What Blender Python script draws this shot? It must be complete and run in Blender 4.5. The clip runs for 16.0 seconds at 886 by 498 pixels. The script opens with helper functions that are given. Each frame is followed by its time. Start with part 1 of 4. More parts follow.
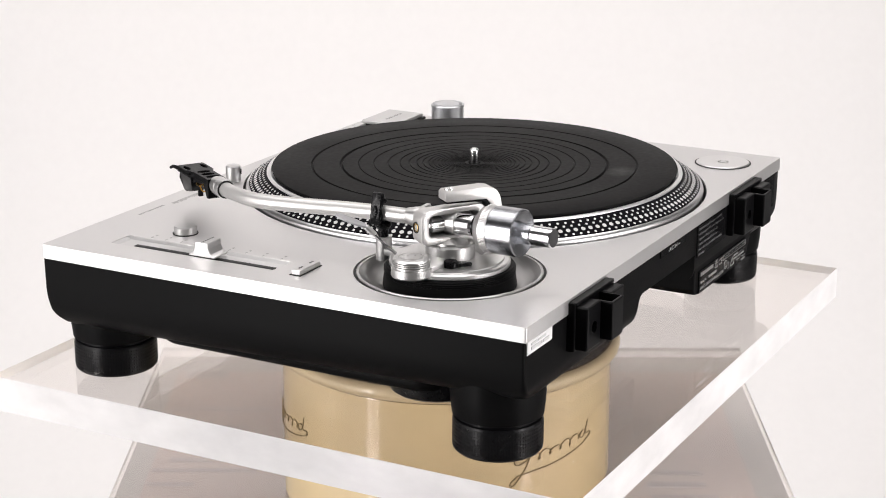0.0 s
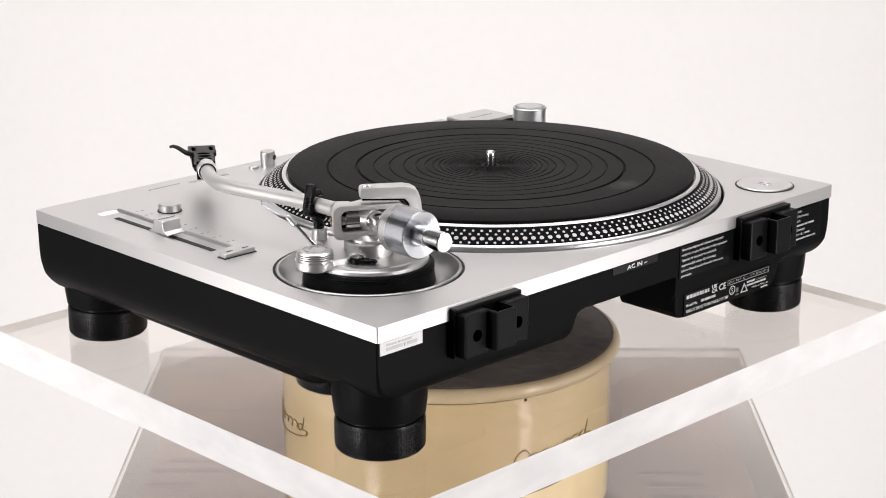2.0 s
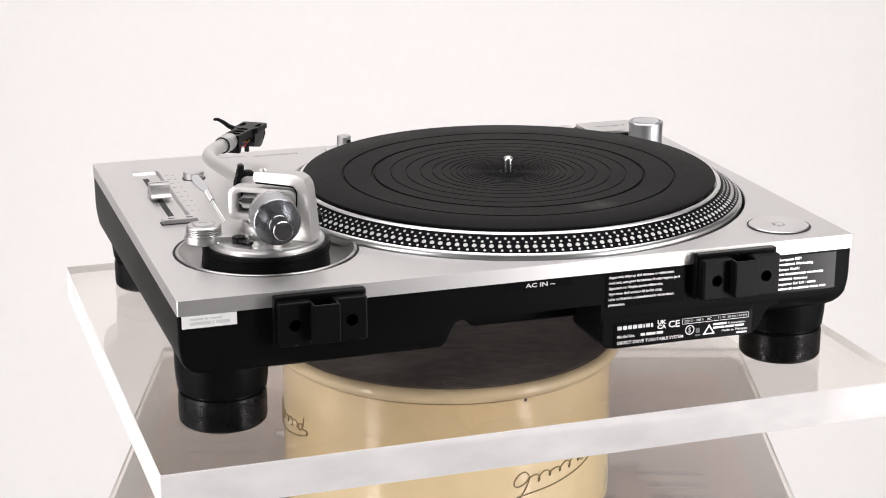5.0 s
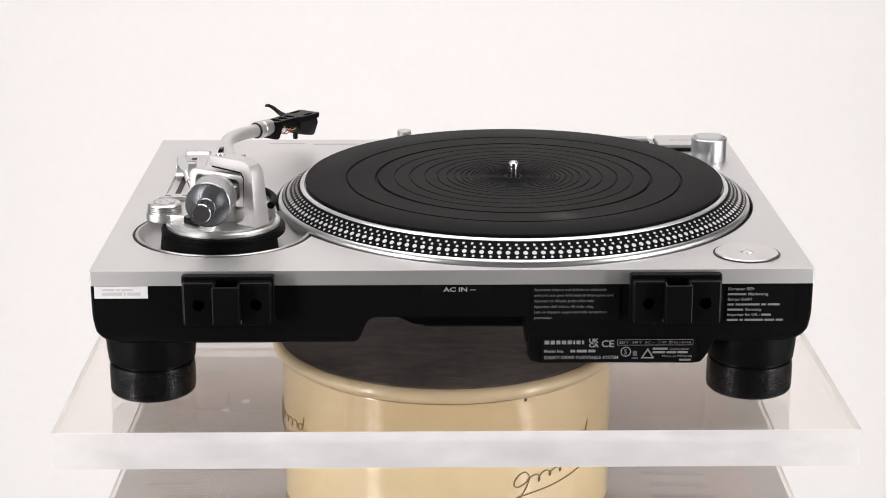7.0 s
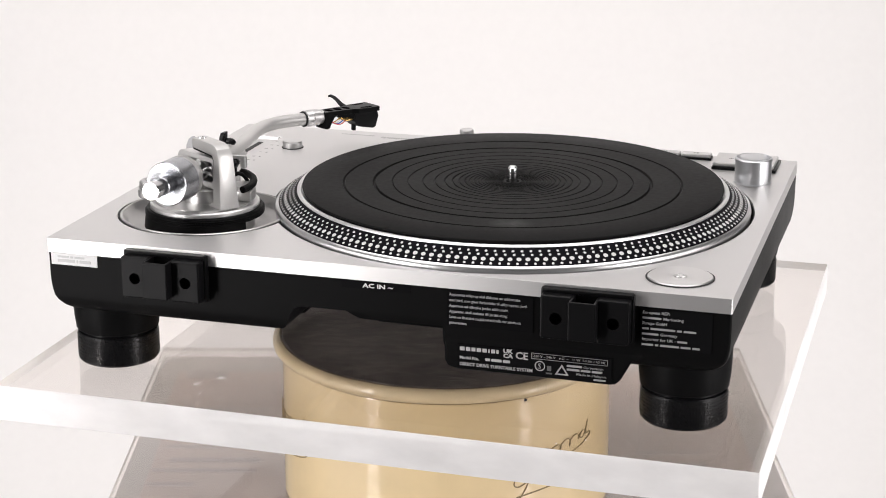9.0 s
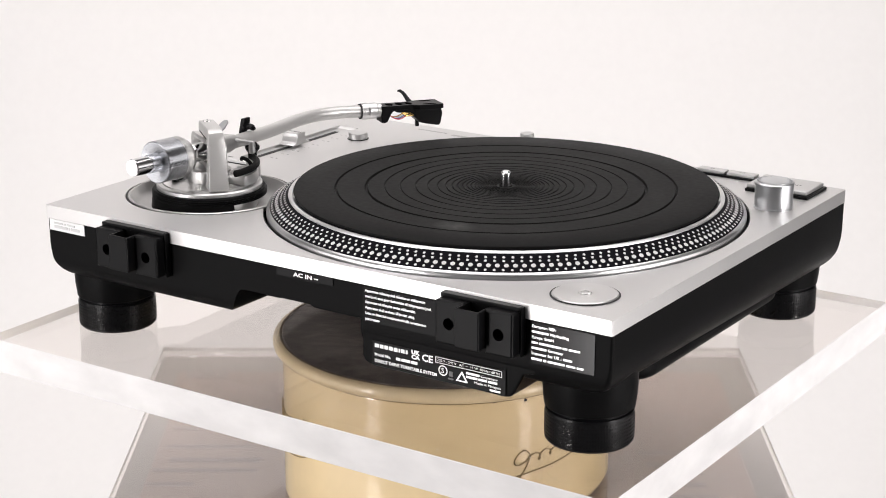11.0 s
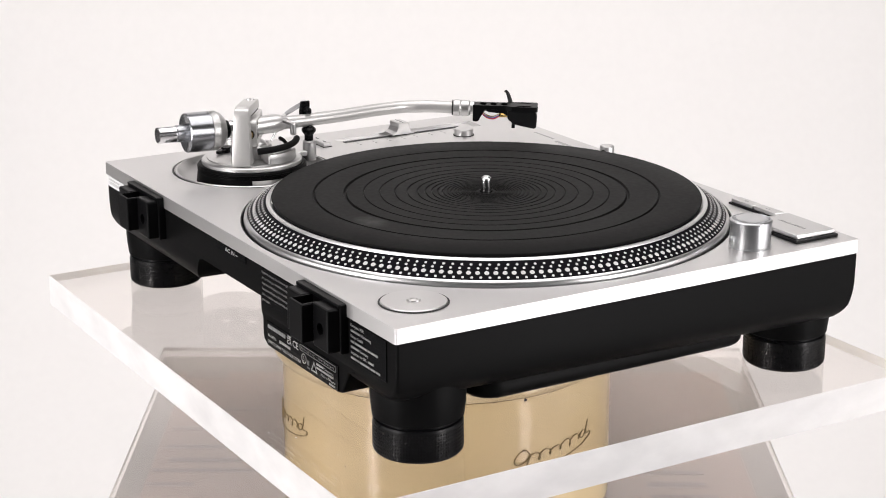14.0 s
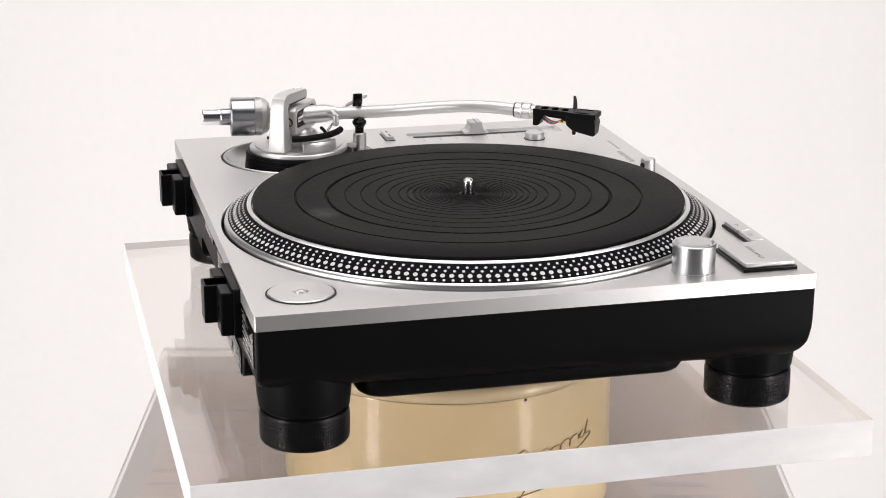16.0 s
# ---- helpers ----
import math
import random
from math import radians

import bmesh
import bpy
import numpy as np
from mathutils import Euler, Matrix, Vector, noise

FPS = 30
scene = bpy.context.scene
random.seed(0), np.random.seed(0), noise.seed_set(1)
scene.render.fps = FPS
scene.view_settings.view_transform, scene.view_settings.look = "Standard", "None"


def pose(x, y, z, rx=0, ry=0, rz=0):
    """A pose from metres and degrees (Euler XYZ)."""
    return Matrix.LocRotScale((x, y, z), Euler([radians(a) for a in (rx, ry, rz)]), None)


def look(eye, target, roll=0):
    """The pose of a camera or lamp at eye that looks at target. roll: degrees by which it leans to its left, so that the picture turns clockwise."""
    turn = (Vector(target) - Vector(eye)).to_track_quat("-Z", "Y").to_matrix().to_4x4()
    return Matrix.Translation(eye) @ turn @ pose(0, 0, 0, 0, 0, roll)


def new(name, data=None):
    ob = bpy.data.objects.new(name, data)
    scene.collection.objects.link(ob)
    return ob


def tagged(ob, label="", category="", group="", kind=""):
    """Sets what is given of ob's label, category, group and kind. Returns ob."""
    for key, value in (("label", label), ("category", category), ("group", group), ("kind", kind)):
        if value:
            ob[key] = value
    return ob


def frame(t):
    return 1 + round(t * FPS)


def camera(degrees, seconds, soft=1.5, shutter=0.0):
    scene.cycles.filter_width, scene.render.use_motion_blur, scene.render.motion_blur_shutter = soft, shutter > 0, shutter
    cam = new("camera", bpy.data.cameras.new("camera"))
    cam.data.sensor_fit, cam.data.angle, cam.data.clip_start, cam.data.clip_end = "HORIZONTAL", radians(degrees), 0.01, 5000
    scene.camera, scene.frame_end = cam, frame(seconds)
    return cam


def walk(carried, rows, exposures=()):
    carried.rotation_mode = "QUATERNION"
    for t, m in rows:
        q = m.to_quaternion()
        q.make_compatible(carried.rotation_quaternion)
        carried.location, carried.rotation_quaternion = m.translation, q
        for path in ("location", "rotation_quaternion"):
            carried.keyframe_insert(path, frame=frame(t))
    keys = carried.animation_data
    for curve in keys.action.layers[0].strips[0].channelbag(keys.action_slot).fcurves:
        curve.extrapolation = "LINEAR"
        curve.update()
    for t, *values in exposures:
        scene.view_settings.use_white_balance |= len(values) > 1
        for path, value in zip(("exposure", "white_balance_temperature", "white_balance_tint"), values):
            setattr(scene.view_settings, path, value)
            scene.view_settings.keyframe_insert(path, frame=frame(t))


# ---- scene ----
cam = camera(27.09, 16.0, soft=1.0)

# Heights in metres: the deck's top face, and the turntable's own scale below it.
DECK = 0.978            # top face of the silver deck over the floor
FOOT = -0.0903          # foot soles, from the deck's top
LOW = 0.758             # top of the lower acrylic sheet
EYE = (0.0, -1.264, DECK + 0.3446)
walk(cam, [(0.0, pose(*EYE, 90 - 16.837, 0, 0.152)), (16.0, pose(*EYE, 90 - 16.837, 0, 0.152))])

# ---- world and light ----
world = bpy.data.worlds.new("studio")
world.use_nodes = True
world.node_tree.nodes["Background"].inputs[0].default_value = (1.0, 0.97, 0.95, 1)
world.node_tree.nodes["Background"].inputs[1].default_value = 0.05
scene.world = world
scene.view_settings.exposure = 0.11


def softbox(name, eye, target, w, h, watts, color=(1.0, 0.962, 0.957)):
    data = bpy.data.lights.new(name, "AREA")
    data.shape, data.size, data.size_y, data.energy, data.color = "RECTANGLE", w, h, watts, color
    ob = new(name, data)
    ob.matrix_basis = look(eye, target)
    return ob


softbox("softbox_overhead", (0.0, 0.1, 2.75), (0.0, 0.1, 0.0), 2.4, 2.0, 30.6)
softbox("softbox_strip_left", (-1.42, -1.17, 0.95), (0, 0, 0.85), 0.26, 1.7, 20)
softbox("diffuser_left", (-1.78, -0.72, 0.97), (0, 0, 0.9), 1.7, 1.85, 16.0)
softbox("softbox_strip_right", (1.53, -1.06, 0.95), (0, 0, 0.85), 0.26, 1.7, 20)
softbox("diffuser_right", (1.80, -0.66, 0.97), (0, 0, 0.9), 1.7, 1.85, 15.1)
softbox("softbox_backdrop", (-0.4, 0.6, 2.8), (-0.3, 2.4, 1.2), 3.0, 0.6, 18.9)


# ---- materials ----
def material(name, color, rough=0.5, metal=0.0, coat=0.0, vary=0.06, grain=300.0, bump=0.0, blotch=8.0, rough_vary=0.06, stretch=(1, 1, 1), spec=0.5):
    m = bpy.data.materials.new(name)
    m.use_nodes = True
    nt = m.node_tree
    b = nt.nodes["Principled BSDF"]
    b.inputs["Metallic"].default_value = metal
    b.inputs["Specular IOR Level"].default_value = spec
    b.inputs["Coat Weight"].default_value = coat
    b.inputs["Coat Roughness"].default_value, b.inputs["Coat IOR"].default_value = 0.05, 1.75
    tc = nt.nodes.new("ShaderNodeTexCoord")
    mp = nt.nodes.new("ShaderNodeMapping")
    mp.inputs["Scale"].default_value = stretch
    nt.links.new(tc.outputs["Object"], mp.inputs[0])
    big, small = nt.nodes.new("ShaderNodeTexNoise"), nt.nodes.new("ShaderNodeTexNoise")
    big.inputs["Scale"].default_value, small.inputs["Scale"].default_value = blotch, grain
    big.inputs["Detail"].default_value, small.inputs["Detail"].default_value = 3, 2
    nt.links.new(tc.outputs["Object"], big.inputs[0])
    nt.links.new(mp.outputs[0], small.inputs[0])
    add = nt.nodes.new("ShaderNodeMath")
    add.operation = "ADD"
    nt.links.new(big.outputs["Fac"], add.inputs[0])
    nt.links.new(small.outputs["Fac"], add.inputs[1])
    val = nt.nodes.new("ShaderNodeMapRange")
    val.inputs["From Min"].default_value, val.inputs["From Max"].default_value = 0.6, 1.4
    val.inputs["To Min"].default_value, val.inputs["To Max"].default_value = 1 - vary, 1 + vary
    nt.links.new(add.outputs[0], val.inputs["Value"])
    mul = nt.nodes.new("ShaderNodeMix")
    mul.data_type, mul.blend_type = "RGBA", "MULTIPLY"
    mul.inputs["Factor"].default_value = 1.0
    mul.inputs["A"].default_value = (*color, 1)
    nt.links.new(val.outputs[0], mul.inputs["B"])
    nt.links.new(mul.outputs["Result"], b.inputs["Base Color"])
    rr = nt.nodes.new("ShaderNodeMapRange")
    rr.inputs["From Min"].default_value, rr.inputs["From Max"].default_value = 0.6, 1.4
    rr.inputs["To Min"].default_value, rr.inputs["To Max"].default_value = max(0.02, rough - rough_vary), rough + rough_vary
    nt.links.new(add.outputs[0], rr.inputs["Value"])
    nt.links.new(rr.outputs[0], b.inputs["Roughness"])
    if bump:
        bp = nt.nodes.new("ShaderNodeBump")
        bp.inputs["Strength"].default_value, bp.inputs["Distance"].default_value = bump, 0.0004
        nt.links.new(small.outputs["Fac"], bp.inputs["Height"])
        nt.links.new(bp.outputs[0], b.inputs["Normal"])
        nt.links.new(bp.outputs[0], b.inputs["Coat Normal"])
    return m


def acrylic(name, rough, tint=(1, 1, 1)):
    m = bpy.data.materials.new(name)
    m.use_nodes = True
    nt = m.node_tree
    b = nt.nodes["Principled BSDF"]
    b.inputs["Base Color"].default_value = (*tint, 1)
    b.inputs["Transmission Weight"].default_value = 1.0
    b.inputs["IOR"].default_value = 1.49
    n = nt.nodes.new("ShaderNodeTexNoise")
    n.inputs["Scale"].default_value, n.inputs["Detail"].default_value = 14.0, 4
    tc = nt.nodes.new("ShaderNodeTexCoord")
    nt.links.new(tc.outputs["Object"], n.inputs[0])
    r = nt.nodes.new("ShaderNodeMapRange")
    r.inputs["To Min"].default_value, r.inputs["To Max"].default_value = rough * 0.4, rough * 1.6
    nt.links.new(n.outputs["Fac"], r.inputs["Value"])
    nt.links.new(r.outputs[0], b.inputs["Roughness"])
    return m


def milky(name):
    """Sawn and polished acrylic edge: part clear, part milky to paint the glow within."""
    m = acrylic(name, 0.07, (0.985, 0.985, 0.985))
    nt = m.node_tree
    b, out = nt.nodes["Principled BSDF"], nt.nodes["Material Output"]
    d = nt.nodes.new("ShaderNodeMixShader")
    for i, kind in ((1, "ShaderNodeBsdfTranslucent"), (2, "ShaderNodeBsdfDiffuse")):
        sh = nt.nodes.new(kind)
        sh.inputs["Color"].default_value = (0.97, 0.91, 0.80, 1) if i == 1 else (0.95, 0.945, 0.955, 1)
        nt.links.new(sh.outputs[0], d.inputs[i])
    d.inputs[0].default_value = 0.82
    sc = nt.nodes.new("ShaderNodeTexNoise")
    sc.inputs["Scale"].default_value, sc.inputs["Detail"].default_value = 14.0, 8
    along = nt.nodes.new("ShaderNodeMapping")
    along.inputs["Scale"].default_value = (1.6, 1.6, 3.5)
    nt.links.new(nt.nodes["Texture Coordinate"].outputs["Object"], along.inputs[0])
    nt.links.new(along.outputs[0], sc.inputs[0])
    fac = nt.nodes.new("ShaderNodeMapRange")
    fac.inputs["From Min"].default_value, fac.inputs["From Max"].default_value = 0.3, 0.7
    # high milky share whitens the edge in place of light carried through the sheet
    fac.inputs["To Min"].default_value, fac.inputs["To Max"].default_value = 0.74, 0.88
    nt.links.new(sc.outputs["Fac"], fac.inputs["Value"])
    mix = nt.nodes.new("ShaderNodeMixShader")
    nt.links.new(fac.outputs[0], mix.inputs[0])
    nt.links.new(b.outputs[0], mix.inputs[1])
    nt.links.new(d.outputs[0], mix.inputs[2])
    nt.links.new(mix.outputs[0], out.inputs["Surface"])
    return m


def spun(name, color, rough, amount=0.75):
    """Lathe-turned metal: the fine grooves run round the body's own z axis."""
    m = material(name, color, rough, metal=1.0, vary=0.02, grain=2200, blotch=20, rough_vary=0.02)
    nt = m.node_tree
    b = nt.nodes["Principled BSDF"]
    way = nt.nodes.new("ShaderNodeTangent")
    way.direction_type, way.axis = "RADIAL", "Z"
    b.inputs["Anisotropic"].default_value, b.inputs["Anisotropic Rotation"].default_value = amount, 0.25
    nt.links.new(way.outputs[0], b.inputs["Tangent"])
    return m


def smudged(m, x, y, reach):
    """A pale dusty smear at (x, y) on a dark sheet."""
    nt = m.node_tree
    b = nt.nodes["Principled BSDF"]
    tc = nt.nodes["Texture Coordinate"]
    mp = nt.nodes.new("ShaderNodeMapping")
    mp.vector_type = "TEXTURE"
    mp.inputs["Location"].default_value, mp.inputs["Scale"].default_value = (x, y, 0.004), (reach, reach * 0.8, reach)
    ball = nt.nodes.new("ShaderNodeTexGradient")
    ball.gradient_type = "SPHERICAL"
    nt.links.new(tc.outputs["Object"], mp.inputs[0])
    nt.links.new(mp.outputs[0], ball.inputs[0])
    cloud = nt.nodes.new("ShaderNodeTexNoise")
    cloud.inputs["Scale"].default_value, cloud.inputs["Detail"].default_value = 160, 5
    nt.links.new(tc.outputs["Object"], cloud.inputs[0])
    mul = nt.nodes.new("ShaderNodeMath")
    mul.operation = "MULTIPLY"
    nt.links.new(ball.outputs["Fac"], mul.inputs[0])
    nt.links.new(cloud.outputs["Fac"], mul.inputs[1])
    mix = nt.nodes.new("ShaderNodeMix")
    mix.data_type = "RGBA"
    nt.links.new(mul.outputs[0], mix.inputs["Factor"])
    nt.links.new(b.inputs["Base Color"].links[0].from_socket, mix.inputs["A"])
    mix.inputs["B"].default_value = (0.10, 0.098, 0.095, 1)
    nt.links.new(mix.outputs["Result"], b.inputs["Base Color"])
    return m


DARK = material("dark_studio_paint", (0.18, 0.18, 0.18), 0.8, vary=0.05, grain=40, blotch=1.5)
WHITE = material("white_seamless_paint", (0.86, 0.845, 0.835), 0.85, vary=0.015, grain=60, blotch=1.2)
GREY = material("grey_laminate", (0.36, 0.346, 0.336), 0.45, vary=0.08, grain=160, blotch=6)
CARD = material("pinkish_cardboard", (0.40, 0.336, 0.31), 0.7, vary=0.08, grain=120, blotch=7)
FADED = material("faded_print", (0.31, 0.275, 0.268), 0.7, vary=0.1)
CLEAR = acrylic("clear_acrylic", 0.02, (0.925, 0.886, 0.858))
EDGE = milky("milky_glow_acrylic_edge")
CREAM = material("cream_enamel", (0.80, 0.635, 0.365), 0.4, coat=1.0, vary=0.05, grain=55, blotch=9, bump=0.35)
WORN = material("worn_cream_enamel", (0.76, 0.63, 0.41), 0.42, coat=0.5, vary=0.09, grain=170, blotch=38, bump=0.2)
LID = material("scratched_dark_steel", (0.23, 0.208, 0.197), 0.42, metal=0.5, vary=0.6, grain=150, blotch=24, bump=0.35, rough_vary=0.14, stretch=(0.7, 1, 1))
RUST = material("worn_brown_edge", (0.20, 0.15, 0.10), 0.6, vary=0.5, grain=200, blotch=60)
SCRATCH = material("bare_scratch", (0.5, 0.48, 0.46), 0.35, metal=0.7)
INK = material("dark_gold_ink", (0.22, 0.16, 0.07), 0.5)
DECKM = material("bead_blasted_aluminium", (0.70, 0.69, 0.685), 0.44, metal=1.0, vary=0.02, grain=1600, blotch=10, bump=0.05)
SATIN = material("satin_aluminium", (0.66, 0.655, 0.65), 0.38, metal=1.0, vary=0.02, grain=1500, rough_vary=0.03)
PALE = material("pale_silver_paint", (0.60, 0.592, 0.58), 0.38, metal=0.55, vary=0.03, grain=900, bump=0.05)
RIM = material("machined_rim", (0.74, 0.74, 0.745), 0.30, metal=1.0, vary=0.0, rough_vary=0.0)
CHROME = material("polished_chrome", (0.78, 0.78, 0.79), 0.13, metal=1.0, vary=0.02, rough_vary=0.03)
TURNED = spun("turned_aluminium", (0.46, 0.47, 0.495), 0.26, 0.8)
KNOB = material("satin_turned_aluminium", (0.60, 0.61, 0.625), 0.31, metal=1.0, vary=0.0, rough_vary=0.0)
SPUN = spun("spun_aluminium", (0.72, 0.71, 0.705), 0.38, 0.45)
WELL = material("dished_aluminium", (0.47, 0.465, 0.46), 0.30, metal=1.0, vary=0.0, rough_vary=0.0)
BLADE = material("brushed_blade", (0.42, 0.42, 0.43), 0.5, metal=1.0, vary=0.02)
BLACK = material("matt_black_moulding", (0.0042, 0.0042, 0.0044), 0.42, vary=0.15, grain=1400, blotch=12, bump=0.08, spec=0.042)
GLOSS = material("black_plastic", (0.0042, 0.0042, 0.0048), 0.3, vary=0.15, grain=700, spec=0.15)
HINGE = material("black_nylon", (0.0036, 0.0036, 0.004), 0.36, vary=0.15, grain=900, bump=0.05, spec=0.10)
KNURL = material("knurled_rubber", (0.0042, 0.0042, 0.0048), 0.36, vary=0.15, grain=700, spec=0.07)
RUBBER = material("black_rubber", (0.0058, 0.0056, 0.0056), 0.55, spec=0.066, vary=0.06, grain=260, blotch=14, rough_vary=0.05)
smudged(RUBBER, -0.0262, 0.1052, 0.016)
STROBE = material("black_strobe_band", (0.004, 0.004, 0.0055), 0.5, vary=0.1, spec=0.03)
DOT = material("strobe_dot", (0.66, 0.65, 0.65), 0.4, vary=0.03)
GAP = material("dark_gap", (0.01, 0.01, 0.01), 0.6)
PRINT = material("white_print", (0.62, 0.62, 0.62), 0.34, metal=0.8)
GREYP = material("grey_print", (0.11, 0.11, 0.11), 0.6)
DIM = material("pale_grey_print", (0.43, 0.425, 0.42), 0.5)
FINE = material("fine_white_print", (0.62, 0.62, 0.63), 0.30, metal=0.97)
PANEL = material("black_label_panel", (0.006, 0.006, 0.0065), 0.13, spec=0.14, rough_vary=0.02)
GHOST = material("faint_grey_print", (0.6, 0.6, 0.6), 0.6)
PAPER = material("white_paper_label", (0.8, 0.8, 0.8), 0.6)
GOLD = material("gold_pin", (0.8, 0.55, 0.2), 0.25, metal=1.0)
RED = material("red_wire", (0.55, 0.03, 0.03), 0.4)
BLUE = material("blue_wire", (0.04, 0.08, 0.4), 0.4)
AMBER = material("amber_lens", (0.5, 0.25, 0.04), 0.2)


# ---- mesh helpers ----
def lathe(profile, n=64, cx=0.0, cy=0.0, cap=True):
    bm = bmesh.new()
    rings = []
    for r, z in profile:
        if r < 1e-6:
            rings.append([bm.verts.new((cx, cy, z))])
        else:
            rings.append([bm.verts.new((cx + r * math.cos(2 * math.pi * i / n), cy + r * math.sin(2 * math.pi * i / n), z)) for i in range(n)])
    for a, b in zip(rings, rings[1:]):
        if len(a) == 1 and len(b) == 1:
            continue
        for i in range(n):
            j = (i + 1) % n
            if len(a) == 1:
                bm.faces.new((a[0], b[i], b[j]))
            elif len(b) == 1:
                bm.faces.new((a[i], a[j], b[0]))
            else:
                bm.faces.new((a[i], a[j], b[j], b[i]))
    if cap:
        for ring in (rings[0], rings[-1]):
            if len(ring) > 1:
                bm.faces.new(ring)
    bmesh.ops.recalc_face_normals(bm, faces=bm.faces)
    return bm


def bevelled(bm, w, seg=2, angle=30):
    if w > 0:
        edges = [e for e in bm.edges if len(e.link_faces) == 2 and e.calc_face_angle(0) > radians(angle)]
        bmesh.ops.bevel(bm, geom=edges, offset=w, segments=seg, profile=0.5, affect="EDGES", clamp_overlap=True)
    return bm


def box(x0, x1, y0, y1, z0, z1, bevel=0.0005, seg=2):
    bm = bmesh.new()
    bmesh.ops.create_cube(bm, size=1)
    bmesh.ops.transform(bm, verts=bm.verts, matrix=Matrix.Translation(((x0 + x1) / 2, (y0 + y1) / 2, (z0 + z1) / 2)) @ Matrix.Diagonal((x1 - x0, y1 - y0, z1 - z0, 1)))
    return bevelled(bm, bevel, seg)


def prism(outline, lo, hi, axis="z", bevel=0.0, seg=2):
    """An outline in the plane across the axis, drawn out from lo to hi. For y the outline is (x, z), for x it is (y, z)."""
    bm = bmesh.new()
    place = {"z": lambda a, b, c: (a, b, c), "y": lambda a, b, c: (a, c, b), "x": lambda a, b, c: (c, a, b)}[axis]
    low = [bm.verts.new(place(a, b, lo)) for a, b in outline]
    high = [bm.verts.new(place(a, b, hi)) for a, b in outline]
    bm.faces.new(low)
    bm.faces.new(high)
    for i in range(len(low)):
        j = (i + 1) % len(low)
        bm.faces.new((low[i], low[j], high[j], high[i]))
    bmesh.ops.recalc_face_normals(bm, faces=bm.faces)
    return bevelled(bm, bevel, seg)


def rounded(x0, x1, y0, y1, r, n=6):
    pts = []
    for cx, cy, a in ((x1 - r, y1 - r, 0), (x0 + r, y1 - r, 90), (x0 + r, y0 + r, 180), (x1 - r, y0 + r, 270)):
        pts += [(cx + r * math.cos(radians(a + 90 * i / n)), cy + r * math.sin(radians(a + 90 * i / n))) for i in range(n + 1)]
    return pts


def circle(cx, cy, r, n=96):
    return [(cx + r * math.cos(2 * math.pi * i / n), cy + r * math.sin(2 * math.pi * i / n)) for i in range(n)]


def union_loop(a, b, n=180):
    """The outline of two discs (x, y, r) that overlap, as one loop."""
    (ax, ay, ar), (bx, by, br) = a, b
    d, way = math.hypot(bx - ax, by - ay), math.atan2(by - ay, bx - ax)
    ha = math.acos((ar * ar + d * d - br * br) / (2 * ar * d))
    hb = math.acos((br * br + d * d - ar * ar) / (2 * br * d))
    big = [(ax + ar * math.cos(way + ha + (2 * math.pi - 2 * ha) * i / n), ay + ar * math.sin(way + ha + (2 * math.pi - 2 * ha) * i / n)) for i in range(n)]
    m = n // 2
    small = [(bx + br * math.cos(way + math.pi + hb + (2 * math.pi - 2 * hb) * i / m), by + br * math.sin(way + math.pi + hb + (2 * math.pi - 2 * hb) * i / m)) for i in range(m)]
    return big + small


def sheet(outer, holes, z0, z1, bevel=0.0):
    """A flat plate with holes right through it."""
    bm = bmesh.new()
    edges = []
    for loop in (outer, *holes):
        vs = [bm.verts.new((x, y, z1)) for x, y in loop]
        edges += [bm.edges.new((vs[i], vs[(i + 1) % len(vs)])) for i in range(len(vs))]
    bmesh.ops.triangle_fill(bm, edges=edges, use_beauty=True)
    top = list(bm.faces)
    made = bmesh.ops.extrude_face_region(bm, geom=top)
    bmesh.ops.translate(bm, verts=[v for v in made["geom"] if isinstance(v, bmesh.types.BMVert)], vec=(0, 0, z0 - z1))
    bmesh.ops.recalc_face_normals(bm, faces=bm.faces)
    if bevel:
        edges = [e for e in bm.edges if len(e.link_faces) == 2 and abs(e.calc_face_angle(0) - math.pi / 2) < 0.2 and e.verts[0].co.z > z1 - 1e-5 and e.verts[1].co.z > z1 - 1e-5]
        bmesh.ops.bevel(bm, geom=edges, offset=bevel, segments=2, profile=0.5, affect="EDGES", clamp_overlap=True)
    return bm


